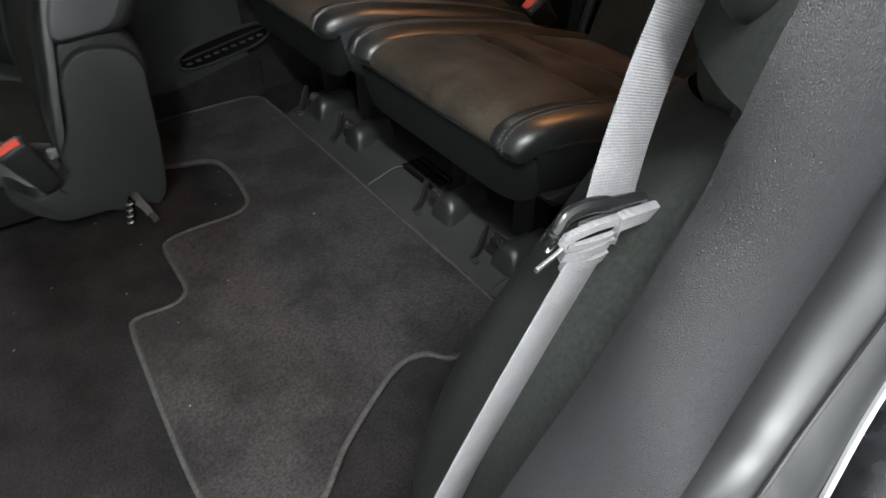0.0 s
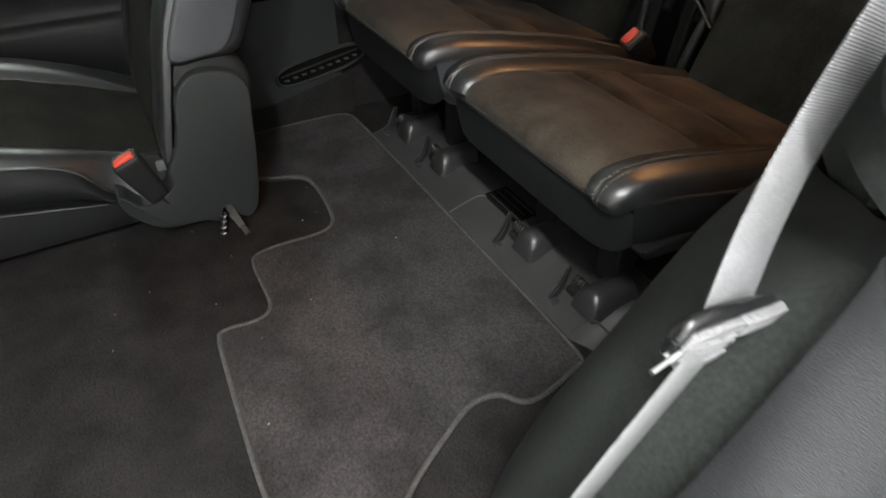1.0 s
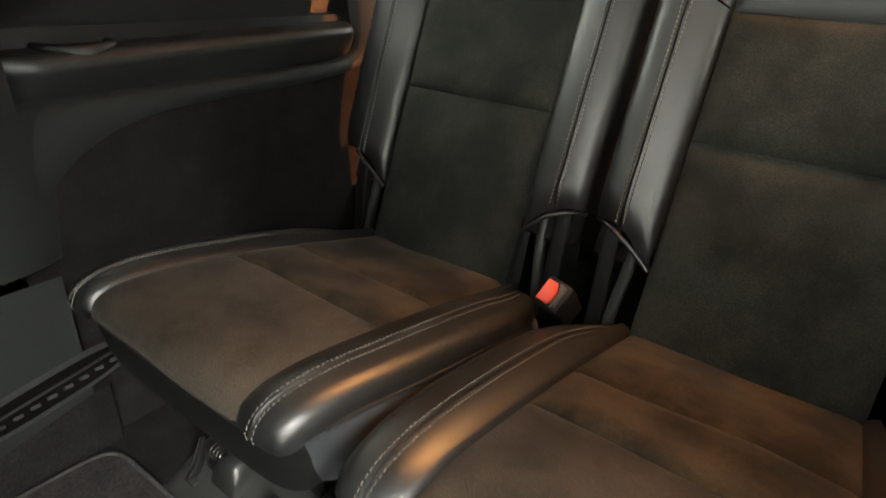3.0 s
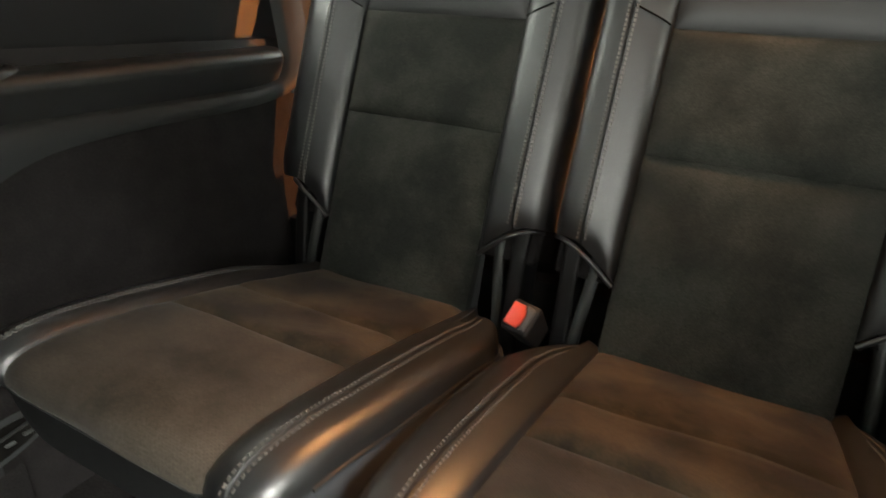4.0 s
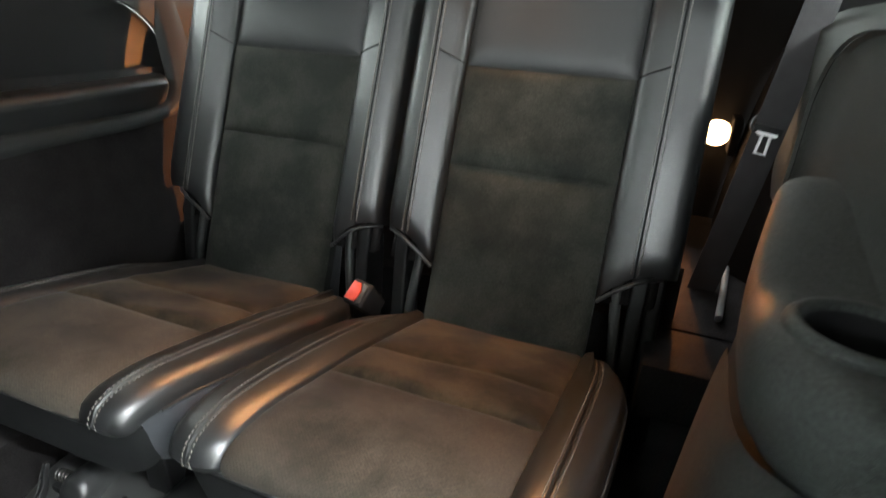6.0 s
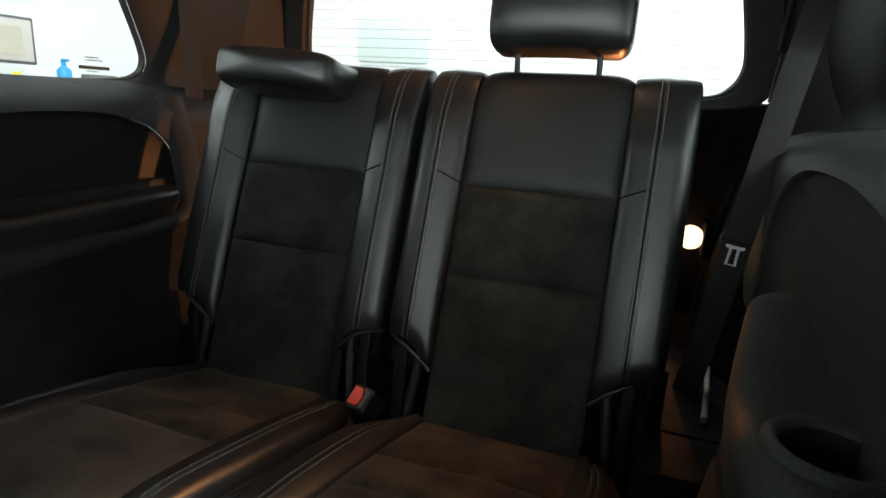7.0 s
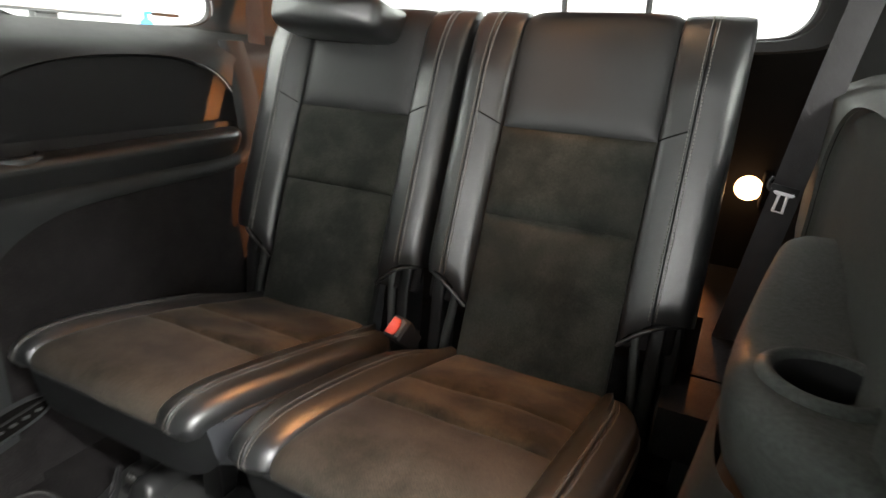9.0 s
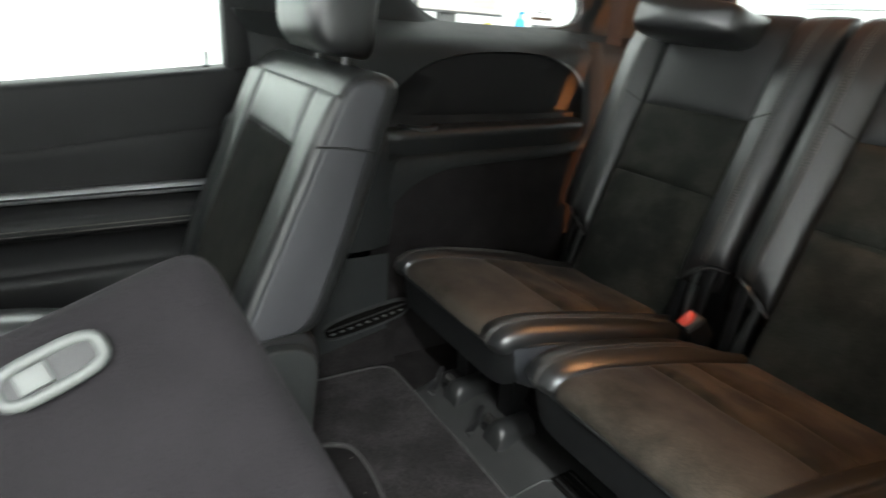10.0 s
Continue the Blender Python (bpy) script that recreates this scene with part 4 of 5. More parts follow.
o = oval(-0.171, 0.116, 0.035, 0.150, 0.024, 32)
part("vent_rim", ring_sheet([[(-0.4755, y, z) for y, z in oval(-0.176, 0.115, 0.040, 0.151, 0.029, 32)], [(-0.469, y, z) for y, z in o], [(-0.4735, y, z) for y, z in oval(-0.168, 0.117, 0.032, 0.149, 0.021, 32)]]), PLASTIC, vent)
# flat near-black backing; the shade inside the vent is in its colour
bm = bmesh.new()
bm.faces.new([bm.verts.new((-0.4738, y, z)) for y, z in o])
part("vent_backing", bm, VOID, vent, smooth=False)
for k in range(9):
    y = -0.150 + k * 0.0203
    z = 0.118 + (y + 0.171) * 0.165
    part("vent_bar", new_box((-0.4700, y, z - 0.007), (0.004, 0.011, 0.004), 0.001, 1), PLASTIC_ARM, vent)
part("vent_rail", new_tube([(-0.471, -0.161, 0.124), (-0.471, 0.028, 0.156)], 0.002, 6, smooth=False), PLASTIC_DARK, vent)

# front of the near trim, from the armrest down to the floor and out to the door opening
plan_wall("front_shoulder", [(0.655, -0.030), (0.668, -0.10), (0.681, -0.186)], 0.49, 0.92, 0.50, TRIM, near)
foot_low = smooth_pts([(0.486, 0.22, -0.004), (0.466, 0.12, -0.004), (0.452, 0.07, -0.004), (0.458, 0.0, -0.004), (0.474, -0.063, -0.004), (0.478, -0.15, -0.004), (0.492, -0.235, -0.004), (0.540, -0.288, -0.004), (0.600, -0.318, -0.004), (0.694, -0.388, -0.004)], 6)
foot_mid = smooth_pts([(0.508, 0.22, 0.29), (0.494, 0.12, 0.29), (0.483, 0.06, 0.285), (0.480, 0.0, 0.280), (0.499, -0.065, 0.285), (0.522, -0.125, 0.285), (0.548, -0.185, 0.29), (0.578, -0.222, 0.295), (0.620, -0.238, 0.30), (0.694, -0.250, 0.31)], 6)
foot_top = smooth_pts([(0.522, 0.22, 0.40), (0.518, 0.11, 0.40), (0.526, 0.05, 0.405), (0.548, 0.015, 0.41), (0.572, -0.008, 0.416), (0.598, -0.034, 0.428), (0.622, -0.066, 0.443), (0.644, -0.102, 0.46), (0.664, -0.132, 0.48), (0.694, -0.148, 0.502)], 6)
bm = bmesh.new()


def foot_slope(u, v):
    k = round(u * (len(foot_low) - 1))
    a, b, d = foot_low[k], foot_mid[k], foot_top[k]
    c = b * 2 - (a + d) * 0.5
    return a * (1 - v) ** 2 + c * (2 * v * (1 - v)) + d * v ** 2


grid(bm, foot_slope, len(foot_low) - 1, 18)
part("trim_foot", bm, TRIM, near, "grey-green foot of the side trim, shade in its colour, sloping to the floor")

# ---- door opening beside the third row ----
L_EDGE = smooth_pts([(0.672, 0.198, 1.294), (0.678, 0.0, 0.893), (0.680, -0.13, 0.640), (0.680, -0.170, 0.550), (0.680, -0.182, 0.505), (0.680, -0.190, 0.464), (0.680, -0.210, 0.424), (0.680, -0.247, 0.361), (0.680, -0.33, 0.25), (0.680, -0.43, 0.05)], 5)
R_EDGE = smooth_pts([(0.713, 0.234, 1.294), (0.725, 0.057, 0.857), (0.732, -0.061, 0.609), (0.737, -0.132, 0.486), (0.740, -0.156, 0.444), (0.743, -0.182, 0.409), (0.748, -0.215, 0.373), (0.757, -0.268, 0.331), (0.766, -0.344, 0.185), (0.772, -0.415, -0.004)], 5)
S_EDGE = smooth_pts([(0.743, 0.281, 1.294), (0.756, 0.080, 0.845), (0.764, -0.049, 0.586), (0.7695, -0.138, 0.465), (0.7718, -0.156, 0.438), (0.774, -0.179, 0.405), (0.7765, -0.206, 0.378), (0.7806, -0.244, 0.345), (0.7865, -0.309, 0.220), (0.792, -0.380, 0.055)], 5)
B_EDGE = smooth_pts([(0.760, 0.316, 1.294), (0.770, 0.116, 0.822), (0.778, -0.026, 0.550), (0.784, -0.122, 0.437), (0.789, -0.150, 0.401), (0.794, -0.176, 0.374), (0.802, -0.210, 0.343), (0.810, -0.250, 0.302), (0.8195, -0.321, 0.173), (0.825, -0.392, -0.004)], 5)


def strip_between(a, b, bulge, nu=8, dip=0.0):
    bm = bmesh.new()
    n = len(a) - 1

    def f(u, v):
        k = round(v * n)
        p = a[k].lerp(b[k], u)
        d = (a[min(k + 1, n)] - a[max(k - 1, 0)]).normalized()
        w = (b[k] - a[k]).normalized()
        nn = d.cross(w).normalized()
        if nn.y > 0:
            nn = -nn
        return p + nn * (bulge * math.sin(math.pi * u) ** 0.6 - dip)

    grid(bm, f, nu, n)
    return bm


edge_in = [p + Vector((-0.085, 0.090, 0.0)) for p in L_EDGE[:21]]
part("shoulder_edge", strip_between(edge_in, L_EDGE[:21], 0.010), TRIM, near)
bm = bmesh.new()
bmesh.ops.create_uvsphere(bm, u_segments=20, v_segments=12, radius=1.0)
bmesh.ops.transform(bm, matrix=pose(0.655, -0.162, 0.569, 30, 0, 0) @ Matrix.Diagonal((0.019, 0.026, 0.040, 1)), verts=bm.verts[:])
part("belt_guide", bm, PLASTIC_DARK, near, "black rounded belt guide")
jamb = thing("pillar_trim", (0.68, -0.25, 0.0), "grained dark grey trim along the open rear door frame", "pillar trim", kind="structure")
part("grained_panel", strip_between(L_EDGE, R_EDGE, 0.010), PLASTIC_SOFT, jamb, "grained dark grey pillar panel")
part("door_seal", strip_between(R_EDGE, S_EDGE, 0.006), SEAL, jamb, "smooth grey rubber seal")
part("outer_lip", strip_between(S_EDGE, B_EDGE, 0.003, 5, 0.002), SEAL, jamb)
part("seal_groove", new_tube([p + Vector((0.001, -0.002, 0.001)) for p in S_EDGE], 0.0014, 6, smooth=False), RUBBER, jamb)
part("bright_edge", new_tube([p + Vector((0, -0.001, 0)) for p in B_EDGE], 0.0022, 6, smooth=False), SILVER, jamb, "bright scuffed metal edge")
part("body_paint", strip_between(B_EDGE, [p + Vector((0.16, 0.03, -0.02)) for p in B_EDGE], 0.012), PAINT, jamb, "glossy black body paint")

# ---- far rear door ----
door = thing("door_1", (-0.8, -0.7, 0.0), "closed rear door with silver strip and black trim", "car door", kind="structure")


def run(name, prof, mat, y0, y1, parent, label="", rise=0.0):
    bm = bmesh.new()
    line = smooth_pts([(x, 0, z) for x, z in prof], 3)
    n = len(line) - 1
    grid(bm, lambda u, v: line[round(u * n)] + Vector((0, y0 + (y1 - y0) * v, rise * v)), n, 8)
    return part(name, bm, mat, parent, label)


run("upper_panel", [(-0.845, 0.512), (-0.815, 0.510), (-0.803, 0.502), (-0.800, 0.48), (-0.799, 0.385)], PLASTIC_DARK, -1.5, -0.03, door, rise=0.154)
run("middle_panel", [(-0.806, 0.390), (-0.802, 0.380), (-0.800, 0.36), (-0.800, 0.18)], PLASTIC_DARK, -1.5, -0.03, door, "black middle panel", rise=0.154)
run("silver_strip", [(-0.798, 0.382), (-0.788, 0.379), (-0.783, 0.372), (-0.784, 0.362), (-0.792, 0.357)], SILVER, -1.5, -0.03, door, "satin silver strip", rise=0.014)
run("strip_groove", [(-0.782, 0.3725), (-0.7815, 0.370), (-0.782, 0.3675)], PLASTIC_DARK, -1.5, -0.03, door, "dark groove along the silver strip", rise=0.014)
run("armrest", [(-0.792, 0.360), (-0.775, 0.346), (-0.752, 0.338), (-0.744, 0.322), (-0.747, 0.304), (-0.770, 0.294)], PLASTIC_DARK, -1.5, -0.03, door, "black padded armrest", rise=0.005)
run("lower_panel", [(-0.772, 0.297), (-0.790, 0.28), (-0.792, 0.22), (-0.775, 0.19), (-0.77, 0.02)], PLASTIC_DARK, -1.5, -0.03, door)
for dz in (0.0, -0.010):
    part("armrest_seam", new_tube([(-0.7435, -1.5, 0.322 + dz), (-0.7430, -0.03, 0.327 + dz)], 0.0014, 6, smooth=False), THREAD, door)
part("lock_pin", new_tube([(-0.826, -0.305, 0.632), (-0.826, -0.305, 0.668)], 0.004, 8, smooth=False), PLASTIC, door)
part("lock_bezel", new_tube([(-0.826, -0.305, 0.632), (-0.826, -0.305, 0.639)], 0.009, 12, smooth=False), PLASTIC, door)
part("window_frame", new_box((-0.83, -0.165, 0.93), (0.05, 0.21, 0.64), 0.012), PLASTIC_DARK, door)
part("window_pane", new_box((-0.842, -0.88, 0.90), (0.004, 1.26, 0.66)), GLASS, door).visible_shadow = False

# ---- rear quarter windows and pillars ----


def quarter_window(side, where):
    w = thing(f"window_{where}", (side * 0.79, 0.4, 0.77), "rear quarter window with black rubber gasket", "car window", kind="structure")
    hole = flat_round([(0.30, 0.762), (0.24, 0.775), (0.19, 0.80), (0.145, 0.838), (0.09, 0.91), (0.05, 1.0), (0.06, 1.06), (0.16, 1.085), (0.36, 1.085), (0.52, 1.06), (0.60, 1.00), (0.655, 0.925), (0.705, 0.848), (0.718, 0.810), (0.700, 0.783), (0.64, 0.770), (0.48, 0.764)], 4)
    cy, cz = 0.38, 0.92

    def grown(y, z, by):
        d = Vector((y - cy, z - cz))
        k = 1 + by / max(d.length, 0.05)
        return cy + d.x * k, cz + d.y * k

    def x_at(z):
        return 0.795 - 0.10 * max(0, z - 0.77) / 0.4

    def rect(y, z):
        dy, dz = y - cy, z - cz
        t = min((1.02 - cy) / dy if dy > 1e-6 else 1e9, (-0.30 - cy) / dy if dy < -1e-6 else 1e9, (1.22 - cz) / dz if dz > 1e-6 else 1e9, (0.755 - cz) / dz if dz < -1e-6 else 1e9)
        return cy + dy * t, cz + dz * t

    part("gasket", ring_sheet([[(side * (x_at(z) + 0.010), y, z) for y, z in hole], [(side * (x_at(z) - 0.002), *grown(y, z, 0.004)) for y, z in hole], [(side * (x_at(z) - 0.001), *grown(y, z, 0.011)) for y, z in hole]]), RUBBER, w, "black rubber gasket")
    loops = [[(side * (x_at(z) - 0.004), *grown(y, z, 0.009)) for y, z in hole], [(side * (x_at(z) - 0.018), *grown(y, z, 0.022)) for y, z in hole]]
    for g in (0.4, 0.7, 1.0):
        row = []
        for y, z in hole:
            a = grown(y, z, 0.022)
            b = rect(y, z)
            yy, zz = a[0] + (b[0] - a[0]) * g, a[1] + (b[1] - a[1]) * g
            row.append((side * (x_at(zz) - 0.02 - 0.02 * g), yy, zz))
        loops.append(row)
    part("window_surround", ring_sheet(loops), PLASTIC, w)
    bm = bmesh.new()
    bm.faces.new([bm.verts.new((side * (x_at(z) + 0.008), y, z)) for y, z in hole])
    pane = part("window_pane", bm, GLASS, w, smooth=False)
    pane.visible_shadow = False
    return w


qw = quarter_window(-1, "far")
quarter_window(1, "near")
# maker's marks on the glass, as plain bars
for k, (y, z, h, wd) in enumerate(((0.595, 0.812, 0.0022, 0.035), (0.600, 0.806, 0.0022, 0.045), (0.600, 0.790, 0.0075, 0.078), (0.595, 0.782, 0.002, 0.03))):
    part("glass_mark", new_box((-0.7985, y, z), (0.0006, wd, h)), LINES, qw)

# tailgate with heated window
gate = thing("tailgate", (0, 1.15, 0.2), "closed tailgate with heated rear window and dark trim", "tailgate", kind="structure")
hole = flat_round([(0.0, 0.800), (0.30, 0.802), (0.50, 0.808), (0.560, 0.828), (0.585, 0.872), (0.580, 0.93), (0.560, 1.02), (0.535, 1.10), (0.50, 1.13), (0.30, 1.145), (0.0, 1.15), (-0.30, 1.145), (-0.50, 1.13),
                   (-0.535, 1.10), (-0.560, 1.02), (-0.580, 0.93), (-0.585, 0.872), (-0.560, 0.828), (-0.50, 0.808), (-0.30, 0.802)], 4)


def gate_y(z):
    return 1.175 - 0.22 * max(0, z - 0.80)


def grow2(x, z, g):
    d = Vector((x, z - 0.97))
    k = 1 + g / max(d.length, 0.1)
    return d.x * k, 0.97 + d.y * k


def gate_loop(g, dy):
    row = []
    for x, z in hole:
        a, b = grow2(x, z, g)
        row.append((a, gate_y(b) - dy, b))
    return row


part("gasket", ring_sheet([gate_loop(-0.002, -0.004), gate_loop(0.004, 0.006), gate_loop(0.014, 0.006)]), RUBBER, gate)
part("inner_frame", ring_sheet([gate_loop(0.012, 0.004), gate_loop(0.02, 0.016), gate_loop(0.075, 0.018), gate_loop(0.09, 0.0)]), PLASTIC, gate, "dark grey window surround")
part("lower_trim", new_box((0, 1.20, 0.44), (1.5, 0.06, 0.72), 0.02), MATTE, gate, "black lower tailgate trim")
bm = bmesh.new()
bm.faces.new([bm.verts.new((x, gate_y(z), z)) for x, z in hole])
part("window_pane", bm, GLASS, gate, smooth=False).visible_shadow = False
for k in range(13):
    z = 0.825 + 0.0245 * k
    hw = float(np.interp(z, [0.81, 0.83, 0.87, 0.93, 1.02, 1.10], [0.50, 0.555, 0.58, 0.575, 0.555, 0.53]))
    part("heater_wire", new_box((0, gate_y(z) - 0.001, z), (2 * hw, 0.0006, 0.0011)), LINES, gate)
for s in (-1, 1):
    bm = bmesh.new()
    grid(bm, lambda u, v, s=s: Vector((s * (0.77 - 0.10 * u - 0.10 * max(0, v - 0.3) + 0.015 * math.sin(math.pi * u)), 0.90 + 0.24 * u, 0.70 + 0.52 * v)), 8, 8)
    part("corner_pillar", bm, PLASTIC, gate)
    bm = bmesh.new()
    grid(bm, lambda u, v, s=s: Vector((s * (0.672 + 0.13 * u), 1.14 - 0.02 * u, 0.10 + 1.12 * v)), 4, 8)
    part("corner_fill", bm, PLASTIC_DARK, gate)
for z0, z1 in ((0.80, 0.904), (0.910, 1.09)):
    part("pillar_seal", new_tube([(0.641, 1.062, z0), (0.645, 1.060, (z0 + z1) / 2), (0.649, 1.058, z1)], 0.006, 8), PLASTIC_SOFT, gate, "dark grey seal strip")

# dark sheet added to hide the lit cargo area in the seat gap
bm = bmesh.new()
grid(bm, lambda u, v: Vector((-0.46 + 0.95 * u, 0.545 + 0.02 * v, 0.0 + 0.34 * v)), 8, 4)
flap = part("gap_blocker", bm, CARPET)
tagged(flap, "added dark sheet that keeps the gap behind the seats black", "carpet flap", kind="structure")
# cargo floor
cf = part("cargo_floor", new_box((0, 0.86, 0.205), (1.34, 0.66, 0.09), 0.006), CARPET)
part("cargo_ledge", new_box((0.53, 0.468, 0.203), (0.16, 0.13, 0.09), 0.010), CARPET, cf)
tagged(cf, "dark carpeted cargo floor behind the third-row seats", "carpet", kind="structure")
# headliner and body sides, unseen; roof drawn forward to shut out front light
ceil = part("ceiling", new_box((0, -0.52, 1.235), (1.62, 3.54, 0.03), 0.01), HEADLINER)
tagged(ceil, "grey cloth headliner", "headliner", kind="structure")
sidewall = part("wall_far", new_box((-0.90, -0.5, 0.05), (0.03, 3.5, 0.9), 0.005), PAINT)
tagged(sidewall, "black painted car side", "car side", kind="structure")
sidewall = part("wall_near", new_box((0.86, 0.60, 0.25), (0.03, 1.2, 1.0), 0.005), PAINT)
tagged(sidewall, "black painted car side", "car side", kind="structure")

# unseen partition, added to keep light from the front off floor and cushions
bulk = part("front_blocker", new_box((-0.03, -1.32, 0.445), (1.70, 0.10, 0.89), 0.04, 3), PLASTIC_DARK)
tagged(bulk, "unseen dark partition added to block light from the front", "cabin partition", kind="structure")
# ---- lamps in the car ----
lamp = thing("cargo_lamp", (0.56, 1.115, 0.470), "round warm cargo lamp lit on the side panel", "lamp")
bm = bmesh.new()
bmesh.ops.create_uvsphere(bm, u_segments=24, v_segments=12, radius=0.028)
bmesh.ops.transform(bm, matrix=Matrix.Translation((0.530, 1.115, 0.470)) @ Matrix.Diagonal((1.1, 1.1, 1.05, 1)), verts=bm.verts[:])
part("lamp_lens", bm, LAMP, lamp, "glowing warm lens")
part("lamp_base", new_box((0.567, 1.115, 0.470), (0.02, 0.085, 0.085), 0.008, 3), MATTE, lamp, "black lamp base")
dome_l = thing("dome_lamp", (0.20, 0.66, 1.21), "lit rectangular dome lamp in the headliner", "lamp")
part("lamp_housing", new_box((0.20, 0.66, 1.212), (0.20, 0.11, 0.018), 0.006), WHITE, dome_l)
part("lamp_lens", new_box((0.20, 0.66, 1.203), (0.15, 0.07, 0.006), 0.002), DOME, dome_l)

# ---- belts ----
belt = thing("seat_belt", (0.63, -0.25, 0.45), "grey second-row seat belt hanging by the door with loop", "seat belt")
up = [(0.665, 0.08, 1.235), (0.635, -0.05, 0.80), (0.615, -0.115, 0.62), (0.611, -0.146, 0.525), (0.619, -0.173, 0.468), (0.639, -0.210, 0.411)]
part("webbing", ribbon(up, (-0.04, 0.93, -0.30), 0.052, 0.0016), WEBBING, belt)
down = [(0.639, -0.212, 0.411), (0.638, -0.236, 0.367), (0.635, -0.272, 0.291), (0.632, -0.313, 0.196), (0.632, -0.366, 0.055), (0.633, -0.413, -0.087)]
part("webbing", ribbon(down, (-0.12, 0.93, -0.33), 0.050, 0.0016), WEBBING, belt)
# glossy ring with the webbing gathered through it
bm = bmesh.new()
tube(bm, [(0.643, -0.262, 0.442), (0.648, -0.264, 0.449), (0.648, -0.257, 0.455), (0.649, -0.240, 0.455), (0.649, -0.220, 0.450), (0.648, -0.197, 0.443), (0.646, -0.187, 0.437)], 0.0035, 12)
for v in bm.verts:
    if v.co.y < -0.225:
        v.co.z += (v.co.z - 0.452) * 0.5
part("belt_loop", bm, PLASTIC_GLOSS, belt, "glossy black plastic belt loop")
part("loop_back", new_tube([(0.643, -0.262, 0.442), (0.638, -0.252, 0.440), (0.636, -0.232, 0.437), (0.637, -0.208, 0.434), (0.641, -0.192, 0.434), (0.646, -0.187, 0.437)], 0.0028, 10), PLASTIC_GLOSS, belt, "glossy black back of the belt loop")
part("webbing_fold", ribbon([(0.644, -0.254, 0.434), (0.648, -0.245, 0.4395), (0.649, -0.228, 0.4385), (0.649, -0.210, 0.434)], (0.2, 0.25, 1), 0.006, 0.004), WEBBING, belt)
part("webbing_tip", ribbon([(0.649, -0.212, 0.432), (0.650, -0.205, 0.432), (0.650, -0.190, 0.429), (0.649, -0.176, 0.425)], (0.2, 0.25, 1), 0.0115, 0.006), WEBBING, belt, "folded pale webbing end")
# black ribbon put where the folded webbing is only in shade
part("fold_shade", ribbon([(0.646, -0.243, 0.4345), (0.647, -0.228, 0.433), (0.647, -0.209, 0.429)], (0.2, 0.25, 1), 0.008, 0.002), VOID, belt, "black ribbon for the shade in the folded webbing")
for line, w in (([(0.645, -0.249, 0.430), (0.647, -0.232, 0.4265), (0.647, -0.216, 0.423), (0.647, -0.204, 0.424)], 0.006), ([(0.641, -0.245, 0.419), (0.645, -0.230, 0.417), (0.645, -0.208, 0.414)], 0.009), ([(0.638, -0.238, 0.406), (0.642, -0.221, 0.402), (0.642, -0.206, 0.400)], 0.010)):
    part("webbing_fold", ribbon(line, (0.3, 0.1, 1), w, 0.004), WEBBING, belt)
part("tongue_tip", ribbon([(0.645, -0.270, 0.4245), (0.645, -0.260, 0.427), (0.645, -0.249, 0.431)], (0.3, 0.2, 1), 0.0045, 0.002), STEEL, belt, "bright steel tip")

belt = thing("seat_belt", (0.56, 0.62, 0.55), "black third-row seat belt with steel tongue along the side trim", "seat belt")
line = [(0.665, 0.80, 1.08), (0.632, 0.75, 0.90), (0.607, 0.722, 0.76), (0.587, 0.702, 0.63), (0.571, 0.692, 0.52), (0.555, 0.695, 0.40), (0.530, 0.71, 0.21), (0.526, 0.715, 0.17)]
part("webbing", ribbon(line, (1.0, 0.05, 0.3), 0.048, 0.0016), WEBBING_DARK, belt)
m = Matrix.Translation((0.569, 0.676, 0.540)) @ pose(0, 0, 0, -12, 10, 8) @ Matrix.Scale(0.82, 4)
bm = new_box((0, 0.004, 0.014), (0.056, 0.010, 0.018), 0.004)
bmesh.ops.transform(bm, matrix=m, verts=bm.verts[:])
tongue = part("tongue_grip", bm, PLASTIC_DARK, belt)
bm = bmesh.new()
tube(bm, [(-0.019, -0.003, 0.008), (-0.008, -0.004, 0.001), (-0.009, -0.004, -0.032), (0.009, -0.004, -0.032), (0.008, -0.004, 0.001), (0.019, -0.003, 0.008)], 0.0032, 8, smooth=False)
box(bm, (0, -0.004, 0.006), (0.036, 0.003, 0.007), 0.001)
bmesh.ops.transform(bm, matrix=m, verts=bm.verts[:])
part("tongue_plate", bm, TONGUE, tongue, "bright steel tongue")
part("belt_hook", new_tube([(0.550, 0.672, 0.572), (0.545, 0.668, 0.566), (0.544, 0.667, 0.556), (0.549, 0.668, 0.552)], 0.0028, 8), DARK_STEEL, belt)

belt = thing("seat_belt", (-0.66, 0.72, 0.6), "dark third-row seat belt down the far pillar", "seat belt")
part("webbing", ribbon([(-0.72, 0.80, 1.10), (-0.70, 0.79, 0.90), (-0.675, 0.77, 0.74), (-0.655, 0.74, 0.62)], (0.3, 1.0, 0), 0.047, 0.0016), WEBBING_DARK, belt)
part("tongue_plate", new_tube([(-0.645, 0.70, 0.615), (-0.636, 0.69, 0.59), (-0.622, 0.70, 0.575)], 0.005, 8), TONGUE, belt)
part("tongue_grip", new_box((-0.655, 0.715, 0.63), (0.022, 0.03, 0.045), 0.006, 2, pose(0, 0, 0, 25)), PLASTIC_DARK, belt)

